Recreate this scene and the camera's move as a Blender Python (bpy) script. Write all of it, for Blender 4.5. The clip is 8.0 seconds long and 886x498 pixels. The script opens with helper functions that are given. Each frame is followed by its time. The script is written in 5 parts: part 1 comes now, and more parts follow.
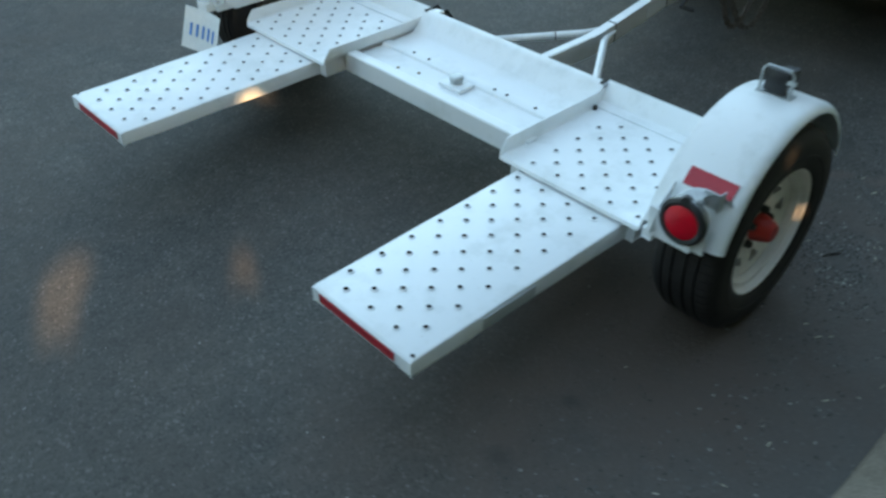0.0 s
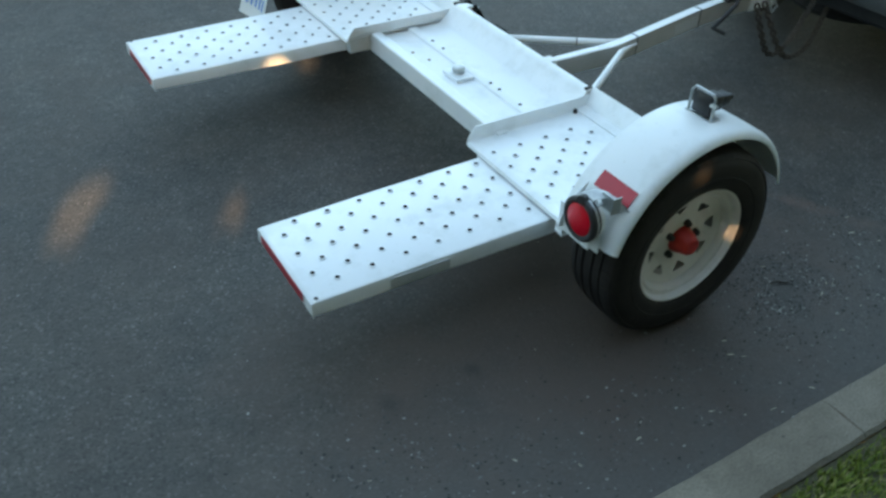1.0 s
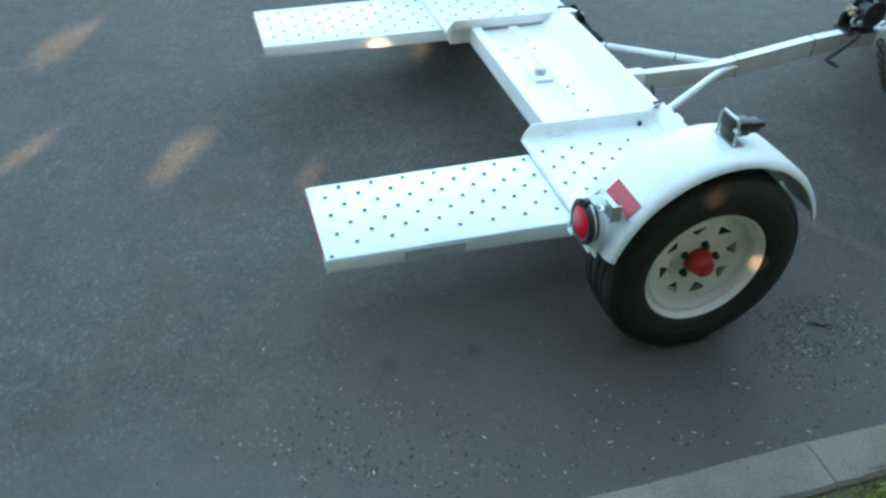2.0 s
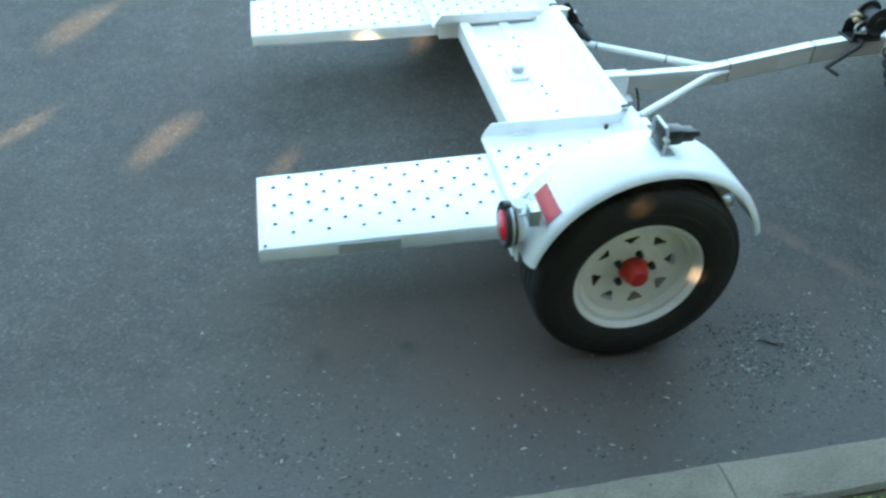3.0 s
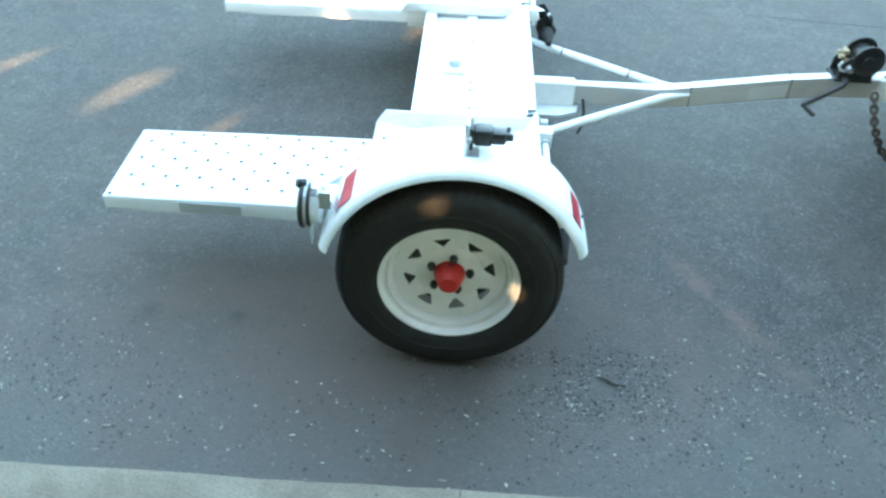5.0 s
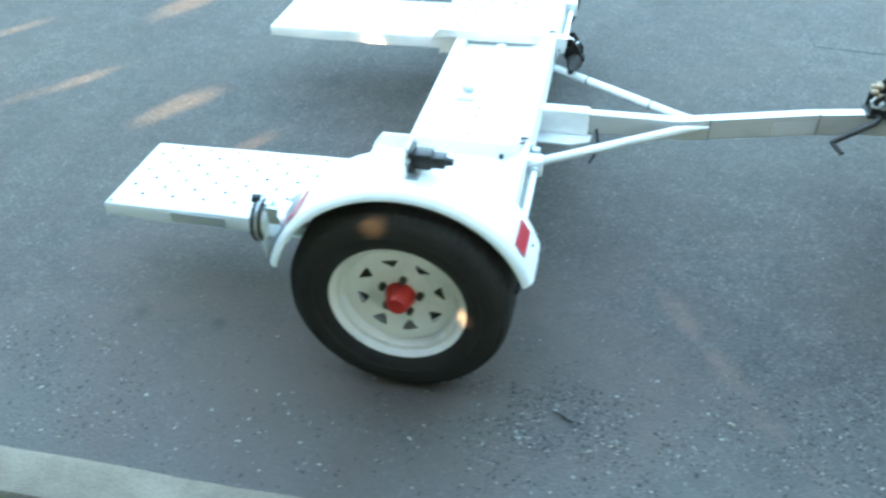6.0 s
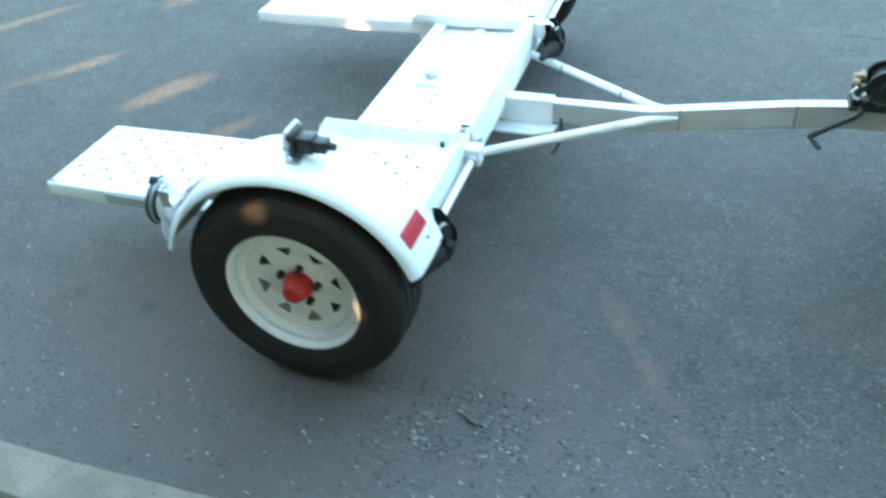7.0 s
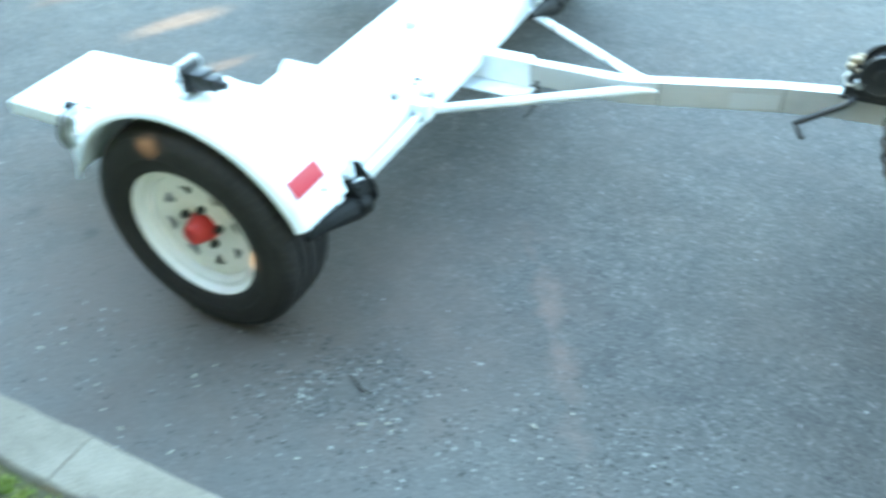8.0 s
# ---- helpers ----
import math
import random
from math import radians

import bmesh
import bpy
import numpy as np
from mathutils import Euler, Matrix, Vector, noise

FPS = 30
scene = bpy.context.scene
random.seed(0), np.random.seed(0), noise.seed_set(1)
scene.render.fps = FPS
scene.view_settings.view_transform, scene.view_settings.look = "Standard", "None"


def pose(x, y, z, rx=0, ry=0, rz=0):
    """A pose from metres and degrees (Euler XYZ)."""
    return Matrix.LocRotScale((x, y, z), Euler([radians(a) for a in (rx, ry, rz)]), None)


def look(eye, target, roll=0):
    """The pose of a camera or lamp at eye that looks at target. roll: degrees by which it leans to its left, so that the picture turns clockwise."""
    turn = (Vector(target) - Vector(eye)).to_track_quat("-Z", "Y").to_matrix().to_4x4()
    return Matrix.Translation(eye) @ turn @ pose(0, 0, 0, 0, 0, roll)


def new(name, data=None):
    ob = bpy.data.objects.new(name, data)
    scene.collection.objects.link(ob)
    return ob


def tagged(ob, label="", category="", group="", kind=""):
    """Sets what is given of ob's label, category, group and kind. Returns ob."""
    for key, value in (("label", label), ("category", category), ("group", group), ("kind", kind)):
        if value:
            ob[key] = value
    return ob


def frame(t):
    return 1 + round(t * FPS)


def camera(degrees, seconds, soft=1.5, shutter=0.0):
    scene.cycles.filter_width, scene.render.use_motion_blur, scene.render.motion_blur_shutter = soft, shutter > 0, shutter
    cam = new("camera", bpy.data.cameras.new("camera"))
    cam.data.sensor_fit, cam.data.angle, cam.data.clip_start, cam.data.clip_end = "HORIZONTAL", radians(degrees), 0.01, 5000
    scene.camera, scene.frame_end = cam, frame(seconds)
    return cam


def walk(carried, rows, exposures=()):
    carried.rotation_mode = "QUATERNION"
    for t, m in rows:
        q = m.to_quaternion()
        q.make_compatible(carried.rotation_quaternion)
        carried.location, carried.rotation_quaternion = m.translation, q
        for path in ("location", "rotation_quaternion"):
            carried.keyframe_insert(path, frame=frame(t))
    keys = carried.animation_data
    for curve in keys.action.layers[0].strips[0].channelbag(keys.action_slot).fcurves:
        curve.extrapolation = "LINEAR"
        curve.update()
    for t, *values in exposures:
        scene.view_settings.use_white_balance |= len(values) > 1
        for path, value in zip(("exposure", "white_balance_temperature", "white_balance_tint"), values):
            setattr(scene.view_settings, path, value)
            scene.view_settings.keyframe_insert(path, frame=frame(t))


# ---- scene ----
cam = camera(56.7, 8.0, soft=2.6, shutter=0.6)
PATH = [
    (0, (-1.946, -0.722, 1.686), (-0.859, 0.433, 0.468), 0.06),
    (0.5, (-1.845, -1.028, 1.777), (-0.854, 0.207, 0.555), 0.82),
    (1, (-1.665, -1.226, 1.783), (-0.809, 0.095, 0.549), 2.54),
    (1.5, (-1.493, -1.376, 1.847), (-0.766, 0.065, 0.666), 0.91),
    (1.7, (-1.431, -1.465, 1.850), (-0.815, -0.003, 0.632), 1.59),
    (2.8, (-1.014, -1.606, 1.886), (-0.665, -0.106, 0.610), 2.61),
    (3, (-0.930, -1.632, 1.884), (-0.607, -0.123, 0.610), 1.69),
    (3.5, (-0.744, -1.684, 1.899), (-0.508, -0.115, 0.680), 3.18),
    (4, (-0.509, -1.747, 1.873), (-0.389, -0.221, 0.587), 3.03),
    (4.4, (-0.299, -1.697, 1.861), (-0.217, -0.163, 0.580), 2.16),
    (4.5, (-0.246, -1.690, 1.849), (-0.159, -0.153, 0.572), 2.60),
    (5.8, (0.396, -1.642, 1.812), (0.086, -0.121, 0.552), -0.14),
    (6, (0.499, -1.624, 1.826), (0.152, -0.083, 0.599), -1.13),
    (6.2, (0.614, -1.594, 1.799), (0.250, -0.058, 0.571), -1.43),
    (6.5, (0.721, -1.528, 1.753), (0.276, -0.009, 0.531), -0.52),
    (7, (0.984, -1.418, 1.739), (0.419, 0.054, 0.509), -4.40),
    (7.3, (1.135, -1.365, 1.714), (0.485, 0.033, 0.441), -2.45),
    (7.5, (1.207, -1.325, 1.714), (0.507, 0.051, 0.443), -1.41),
    (7.6, (1.274, -1.301, 1.712), (0.536, 0.033, 0.417), -2.79),
    (7.9, (1.365, -1.184, 1.660), (0.591, 0.131, 0.367), -3.66),
    (8, (1.395, -1.144, 1.643), (0.642, 0.182, 0.348), -3.79),
]
# seconds, stops, kelvin, tint: the film brightens as the bright paint leaves the middle
EXPOSURES = [(t, e + 1.18, k, g) for t, e, k, g in ((0.0, 1.48, 7900, -2), (0.5, 1.52, 7950, -2), (1.0, 1.64, 8000, -1), (1.5, 1.99, 7700, -2), (3.0, 2.57, 7540, -6), (3.5, 2.65, 7490, -7), (4.0, 2.82, 7490, -6), (4.5, 3.17, 7490, -5), (6.2, 3.32, 7390, -5), (7.0, 3.12, 7340, -6), (7.6, 3.52, 7290, -6), (8.0, 3.89, 7340, -6))]
walk(cam, [(t, look(eye, target, roll)) for t, eye, target, roll in PATH], EXPOSURES)

# ---- light: shaded street under a clear evening sky, low sun through foliage ----
SUN_AZ, SUN_EL = radians(242.0), radians(17.0)      # where the sun stands: azimuth from +x towards +y, elevation
SUN_DIR = Vector((math.cos(SUN_AZ) * math.cos(SUN_EL), math.sin(SUN_AZ) * math.cos(SUN_EL), math.sin(SUN_EL)))
world = bpy.data.worlds.new("sky")
scene.world = world
world.use_nodes = True
wn = world.node_tree.nodes
sky = wn.new("ShaderNodeTexSky")
sky.sky_type = 'NISHITA'
sky.sun_disc = False
sky.sun_elevation = SUN_EL
sky.sun_rotation = math.pi / 2 - SUN_AZ
wn["Background"].inputs["Strength"].default_value = 0.15
world.node_tree.links.new(sky.outputs[0], wn["Background"].inputs["Color"])
sun = new("sun", bpy.data.lights.new("sun", 'SUN'))
sun.data.energy, sun.data.angle, sun.data.color = 2.2, radians(0.5), (1.0, 0.62, 0.36)
sun.matrix_world = look((0, 0, 8), Vector((0, 0, 8)) - SUN_DIR)

# ---- materials ----
def shader(name, rough=0.5, metal=0.0, spec=0.5):
    m = bpy.data.materials.new(name)
    m.use_nodes = True
    n = m.node_tree.nodes
    b = n["Principled BSDF"]
    b.inputs["Roughness"].default_value = rough
    b.inputs["Metallic"].default_value = metal
    b.inputs["Specular IOR Level"].default_value = spec
    return m, n, m.node_tree.links, b


def noise_tex(n, l, scale, detail=4.0, rough=0.6):
    tc = n.new("ShaderNodeTexCoord")
    t = n.new("ShaderNodeTexNoise")
    t.inputs["Scale"].default_value = scale
    t.inputs["Detail"].default_value = detail
    t.inputs["Roughness"].default_value = rough
    l.new(tc.outputs["Object"], t.inputs["Vector"])
    return t


def ramp_node(n, l, src, stops):
    r = n.new("ShaderNodeValToRGB")
    e = r.color_ramp.elements
    while len(e) < len(stops):
        e.new(0.5)
    for k, (p, c) in enumerate(stops):
        e[k].position = p
        e[k].color = (*c, 1.0)
    l.new(src, r.inputs["Fac"])
    return r


def bump_node(n, l, src, b, strength, dist=0.002):
    k = n.new("ShaderNodeBump")
    k.inputs["Strength"].default_value = strength
    k.inputs["Distance"].default_value = dist
    l.new(src, k.inputs["Height"])
    l.new(k.outputs[0], b.inputs["Normal"])
    return k


def mix_node(n, l, fac, a, c, blend='MIX'):
    m = n.new("ShaderNodeMix")
    m.data_type = 'RGBA'
    m.blend_type = blend
    for sock, v in ((m.inputs[0], fac), (m.inputs[6], a), (m.inputs[7], c)):
        if isinstance(v, (int, float)):
            sock.default_value = v
        elif isinstance(v, tuple):
            sock.default_value = (*v, 1.0)
        else:
            l.new(v, sock)
    return m.outputs[2]


def simple(name, dark, light, rough, scale=30.0, metal=0.0, bump=0.1, spec=0.5):
    """Two tones broken up at two scales, with fine relief."""
    m, n, l, b = shader(name, rough, metal, spec)
    t1 = noise_tex(n, l, scale, 5.0, 0.65)
    t2 = noise_tex(n, l, scale * 6.0, 3.0, 0.6)
    fac = mix_node(n, l, 0.4, t1.outputs["Fac"], t2.outputs["Fac"])
    r = ramp_node(n, l, fac, [(0.3, dark), (0.7, light)])
    l.new(r.outputs[0], b.inputs["Base Color"])
    bump_node(n, l, t2.outputs["Fac"], b, bump, 0.001)
    return m


def white_paint(name, tone=(0.79, 0.815, 0.825), worn=0.65):
    m, n, l, b = shader(name, 0.38, 0.0, 0.5)
    t1 = noise_tex(n, l, 7.0, 6.0, 0.7)
    t2 = noise_tex(n, l, 90.0, 3.0, 0.6)
    grime = ramp_node(n, l, t1.outputs["Fac"], [(0.50, (0, 0, 0)), (0.78, (worn, worn, worn))])
    specks = ramp_node(n, l, t2.outputs["Fac"], [(0.68, (0, 0, 0)), (0.76, (worn, worn, worn))])
    dirty = mix_node(n, l, grime.outputs[0], tone, (tone[0] * 0.72, tone[1] * 0.73, tone[2] * 0.70))
    spotted = mix_node(n, l, specks.outputs[0], dirty, (0.52, 0.50, 0.45))
    l.new(spotted, b.inputs["Base Color"])
    rr = ramp_node(n, l, t1.outputs["Fac"], [(0.35, (0.30, 0.30, 0.30)), (0.75, (0.55, 0.55, 0.55))])
    l.new(rr.outputs[0], b.inputs["Roughness"])
    bump_node(n, l, t2.outputs["Fac"], b, 0.08, 0.0008)
    return m


def asphalt_material():
    m, n, l, b = shader("asphalt", 0.70, 0.0, 0.4)
    tc = n.new("ShaderNodeTexCoord")
    broad = noise_tex(n, l, 0.9, 5.0, 0.6)
    mid = noise_tex(n, l, 14.0, 5.0, 0.65)
    vor = n.new("ShaderNodeTexVoronoi")
    vor.inputs["Scale"].default_value = 130.0
    l.new(tc.outputs["Object"], vor.inputs["Vector"])
    cell = n.new("ShaderNodeSeparateColor")
    l.new(vor.outputs["Color"], cell.inputs[0])
    grain = ramp_node(n, l, cell.outputs[0], [(0.0, (0.0340, 0.0325, 0.0288)), (0.30, (0.0530, 0.0510, 0.0455)), (0.75, (0.0670, 0.0645, 0.0576)), (0.93, (0.0800, 0.0765, 0.0685)), (1.0, (0.125, 0.120, 0.108))])
    tone = ramp_node(n, l, broad.outputs["Fac"], [(0.3, (0.74, 0.74, 0.76)), (0.7, (1.18, 1.17, 1.15))])
    a = mix_node(n, l, 1.0, grain.outputs[0], tone.outputs[0], 'MULTIPLY')
    mott = noise_tex(n, l, 4.6, 4.0, 0.7)
    tone3 = ramp_node(n, l, mott.outputs["Fac"], [(0.36, (0.84, 0.85, 0.86)), (0.64, (1.12, 1.11, 1.10))])
    a = mix_node(n, l, 1.0, a, tone3.outputs[0], 'MULTIPLY')
    tone2 = ramp_node(n, l, mid.outputs["Fac"], [(0.3, (0.80, 0.80, 0.82)), (0.72, (1.15, 1.14, 1.12))])
    a = mix_node(n, l, 1.0, a, tone2.outputs[0], 'MULTIPLY')
    # coarse pale chips of stone in the wearing course, in drifts
    chip = n.new("ShaderNodeTexVoronoi")
    chip.inputs["Scale"].default_value = 58.0
    l.new(tc.outputs["Object"], chip.inputs["Vector"])
    cc = n.new("ShaderNodeSeparateColor")
    l.new(chip.outputs["Color"], cc.inputs[0])
    rare = ramp_node(n, l, cc.outputs[1], [(0.62, (0, 0, 0)), (0.96, (1, 1, 1))])
    core = ramp_node(n, l, chip.outputs["Distance"], [(0.10, (1, 1, 1)), (0.26, (0, 0, 0))])
    drift = ramp_node(n, l, mid.outputs["Fac"], [(0.40, (0.25, 0.25, 0.25)), (0.60, (1.0, 1.0, 1.0))])
    zone = noise_tex(n, l, 3.2, 3.0, 0.6)
    thick = ramp_node(n, l, zone.outputs["Fac"], [(0.34, (0.30, 0.30, 0.30)), (0.62, (1.0, 1.0, 1.0))])
    brown = ramp_node(n, l, zone.outputs["Color"], [(0.42, (0.0, 0.0, 0.0)), (0.64, (0.42, 0.42, 0.42))])
    a = mix_node(n, l, brown.outputs[0], a, (0.058, 0.045, 0.036))
    cm = mix_node(n, l, 1.0, rare.outputs[0], core.outputs[0], 'MULTIPLY')
    cm = mix_node(n, l, 1.0, cm, drift.outputs[0], 'MULTIPLY')
    cm = mix_node(n, l, 1.0, cm, thick.outputs[0], 'MULTIPLY')
    a = mix_node(n, l, cm, a, (0.26, 0.25, 0.235))
    pit = ramp_node(n, l, cc.outputs[2], [(0.90, (0, 0, 0)), (0.98, (0.75, 0.75, 0.75))])
    pm = mix_node(n, l, 1.0, pit.outputs[0], core.outputs[0], 'MULTIPLY')
    pm = mix_node(n, l, 1.0, pm, thick.outputs[0], 'MULTIPLY')
    a = mix_node(n, l, pm, a, (0.016, 0.015, 0.014))
    # a long blotchy reddish smear that runs towards the kerb
    mp = n.new("ShaderNodeMapping")
    mp.vector_type = 'TEXTURE'
    mp.inputs["Location"].default_value = (0.92, 0.28, 0.0)
    mp.inputs["Rotation"].default_value = (0.0, 0.0, radians(-58))
    mp.inputs["Scale"].default_value = (0.98, 0.085, 1.0)
    l.new(tc.outputs["Object"], mp.inputs["Vector"])
    ln = n.new("ShaderNodeVectorMath")
    ln.operation = 'LENGTH'
    l.new(mp.outputs[0], ln.inputs[0])
    blot = noise_tex(n, l, 6.5, 5.0, 0.65)
    far = n.new("ShaderNodeMath")
    far.operation = 'MULTIPLY_ADD'
    l.new(blot.outputs["Fac"], far.inputs[0])
    l.new(ln.outputs["Value"], far.inputs[2])
    less = n.new("ShaderNodeMath")
    less.operation = 'MULTIPLY'
    l.new(far.outputs[0], less.inputs[0])
    less.inputs[1].default_value = 0.4
    smear = ramp_node(n, l, less.outputs[0], [(0.44, (0.54, 0.54, 0.54)), (0.72, (0.0, 0.0, 0.0))])
    far.inputs[1].default_value = 2.5
    a = mix_node(n, l, smear.outputs[0], a, (0.16, 0.098, 0.075))
    # paler towards the kerb, with an edge broken up by noise
    sx = n.new("ShaderNodeSeparateXYZ")
    l.new(tc.outputs["Object"], sx.inputs[0])
    gy = n.new("ShaderNodeMath")
    gy.operation = 'MULTIPLY_ADD'
    l.new(zone.outputs["Fac"], gy.inputs[0])
    gy.inputs[1].default_value = 0.5
    l.new(sx.outputs["Y"], gy.inputs[2])
    gd = ramp_node(n, l, gy.outputs[0], [(0.06, (0.50, 0.50, 0.50)), (0.52, (0.0, 0.0, 0.0))])
    a = mix_node(n, l, gd.outputs[0], a, (0.112, 0.106, 0.097))
    # brownish tint under the dolly: the warm shade there is put into the colour
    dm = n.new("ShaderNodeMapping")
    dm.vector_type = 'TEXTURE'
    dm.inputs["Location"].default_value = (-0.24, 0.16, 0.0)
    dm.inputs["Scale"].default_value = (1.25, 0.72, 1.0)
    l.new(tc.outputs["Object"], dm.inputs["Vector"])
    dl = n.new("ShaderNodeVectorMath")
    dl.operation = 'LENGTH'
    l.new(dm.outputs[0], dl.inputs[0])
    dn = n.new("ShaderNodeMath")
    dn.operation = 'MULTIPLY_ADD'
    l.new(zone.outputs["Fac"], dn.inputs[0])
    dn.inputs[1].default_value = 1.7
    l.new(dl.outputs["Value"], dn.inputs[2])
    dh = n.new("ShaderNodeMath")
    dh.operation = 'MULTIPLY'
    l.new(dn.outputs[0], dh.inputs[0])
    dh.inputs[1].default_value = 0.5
    shade_tint = ramp_node(n, l, dh.outputs[0], [(0.55, (0.80, 0.80, 0.80)), (0.98, (0.0, 0.0, 0.0))])
    a = mix_node(n, l, shade_tint.outputs[0], a, (0.0860, 0.0615, 0.0490))
    # oil spots
    for px, py, rad in ((-0.906, 0.175, 0.030), (-0.636, 0.165, 0.022), (-1.232, 0.954, 0.012)):
        sp = n.new("ShaderNodeVectorMath")
        sp.operation = 'DISTANCE'
        sp.inputs[1].default_value = (px, py, 0.0)
        warp = noise_tex(n, l, 40.0, 3.0, 0.6)
        vv = n.new("ShaderNodeVectorMath")
        vv.operation = 'MULTIPLY_ADD'
        l.new(warp.outputs["Color"], vv.inputs[0])
        vv.inputs[1].default_value = (rad * 1.6, rad * 1.6, 0.0)
        l.new(tc.outputs["Object"], vv.inputs[2])
        l.new(vv.outputs[0], sp.inputs[0])
        sr = ramp_node(n, l, sp.outputs["Value"], [(rad * 0.5, (0.42, 0.42, 0.42)), (rad * 1.5, (0.0, 0.0, 0.0))])
        a = mix_node(n, l, sr.outputs[0], a, (0.022, 0.020, 0.019))
    l.new(a, b.inputs["Base Color"])
    dist = n.new("ShaderNodeMath")
    dist.operation = 'SUBTRACT'
    dist.inputs[0].default_value = 0.6
    l.new(vor.outputs["Distance"], dist.inputs[1])
    bump_node(n, l, dist.outputs[0], b, 0.5, 0.003)
    return m


def concrete_material():
    """Weathered kerb concrete: warm grey, grainy, with a dark tar spot and a rusty hairline."""
    m, n, l, b = shader("kerb_concrete", 0.9, 0.0, 0.3)
    tc = n.new("ShaderNodeTexCoord")
    broad = noise_tex(n, l, 5.0, 5.0, 0.65)
    fine = noise_tex(n, l, 160.0, 3.0, 0.6)
    a = ramp_node(n, l, broad.outputs["Fac"], [(0.30, (0.150, 0.127, 0.099)), (0.55, (0.212, 0.182, 0.144)), (0.75, (0.265, 0.230, 0.185))]).outputs[0]
    g = ramp_node(n, l, fine.outputs["Fac"], [(0.30, (0.72, 0.72, 0.72)), (0.65, (1.12, 1.12, 1.10))])
    a = mix_node(n, l, 1.0, a, g.outputs[0], 'MULTIPLY')
    for px, py, rx, ry, col in ((-0.142, -0.540, 0.016, 0.010, (0.015, 0.014, 0.013)), (0.060, -0.575, 0.010, 0.09, (0.12, 0.075, 0.055)), (0.20, -0.63, 0.10, 0.02, (0.05, 0.045, 0.035)), (-1.25, -0.60, 0.16, 0.05, (0.16, 0.12, 0.085)), (0.9, -0.62, 0.3, 0.035, (0.10, 0.085, 0.06))):
        mp = n.new("ShaderNodeMapping")
        mp.vector_type = 'TEXTURE'
        mp.inputs["Location"].default_value = (px, py, 0.0)
        mp.inputs["Scale"].default_value = (rx, ry, 100.0)
        l.new(tc.outputs["Object"], mp.inputs["Vector"])
        ln = n.new("ShaderNodeVectorMath")
        ln.operation = 'LENGTH'
        l.new(mp.outputs[0], ln.inputs[0])
        rag = n.new("ShaderNodeMath")
        rag.operation = 'MULTIPLY_ADD'
        l.new(fine.outputs["Fac"], rag.inputs[0])
        rag.inputs[1].default_value = 0.9
        l.new(ln.outputs["Value"], rag.inputs[2])
        sp = ramp_node(n, l, rag.outputs[0], [(0.5, (0.7, 0.7, 0.7)), (1.35, (0.0, 0.0, 0.0))])
        a = mix_node(n, l, sp.outputs[0], a, col)
    l.new(a, b.inputs["Base Color"])
    bump_node(n, l, fine.outputs["Fac"], b, 0.6, 0.003)
    return m


PAINT = white_paint("white_paint")
PAINT_SHADE = white_paint("paint_side_shade", (0.42, 0.43, 0.42), 0.8)
PAINT2 = white_paint("wheel_paint", (0.80, 0.755, 0.735), 0.8)
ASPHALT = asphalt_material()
RUBBER = simple("tyre_rubber", (0.0130, 0.0115, 0.0108), (0.0310, 0.0270, 0.0250), 0.68, 9.0, bump=0.25, spec=0.3)
HOLE = simple("hole_shadowed_steel", (0.02, 0.02, 0.018), (0.05, 0.045, 0.04), 0.8)
DRUM = simple("drum_steel", (0.13, 0.125, 0.115), (0.24, 0.23, 0.215), 0.7, 25.0, metal=0.2)
HOLE_SHADE = simple("grip_hole_shade", (0.010, 0.008, 0.006), (0.020, 0.016, 0.012), 1.0, spec=0.0)
RED = simple("red_hub_paint", (0.42, 0.012, 0.010), (0.62, 0.03, 0.02), 0.4, 40.0)
TAPE_RED = simple("red_reflective_tape", (0.34, 0.008, 0.020), (0.48, 0.018, 0.036), 0.35, 200.0, bump=0.3)
TAPE_GREY = simple("silver_reflective_tape", (0.42, 0.45, 0.46), (0.52, 0.55, 0.56), 0.4, 150.0, bump=0.3)
LENS = simple("red_lamp_lens", (0.55, 0.0015, 0.012), (0.74, 0.004, 0.026), 0.18, 120.0, bump=0.5)
BLACK = simple("black_plastic", (0.012, 0.012, 0.013), (0.03, 0.03, 0.031), 0.45, 60.0)
BLACK_DULL = simple("dirty_black_webbing", (0.006, 0.006, 0.006), (0.016, 0.015, 0.014), 0.85, 70.0, bump=0.5, spec=0.2)
ZINC = simple("galvanised_steel", (0.36, 0.38, 0.38), (0.58, 0.60, 0.60), 0.42, 45.0, metal=0.75)
CHAIN = simple("dull_chain_steel", (0.045, 0.036, 0.030), (0.12, 0.10, 0.085), 0.6, 80.0, metal=0.4)
RUST = simple("rusty_bracket", (0.22, 0.15, 0.09), (0.50, 0.42, 0.30), 0.7, 60.0, metal=0.2)
CONCRETE = concrete_material()
SOIL = simple("soil", (0.045, 0.042, 0.022), (0.120, 0.105, 0.060), 0.95, 12.0, bump=0.8)
CHROME = simple("bumper_chrome", (0.60, 0.61, 0.63), (0.70, 0.71, 0.73), 0.16, 8.0, metal=1.0, bump=0.02)
BUMPER = simple("grey_bumper_paint", (0.045, 0.050, 0.052), (0.075, 0.080, 0.082), 0.35, 14.0, bump=0.05)
TRUCK = simple("dark_blue_car_paint", (0.010, 0.014, 0.035), (0.016, 0.022, 0.052), 0.22, 6.0, bump=0.02)
GLASS_DARK = simple("tinted_car_glass", (0.006, 0.007, 0.008), (0.010, 0.011, 0.012), 0.05, 3.0, bump=0.0)
PLATE = simple("plate_enamel", (0.62, 0.65, 0.66), (0.76, 0.78, 0.78), 0.4, 50.0)
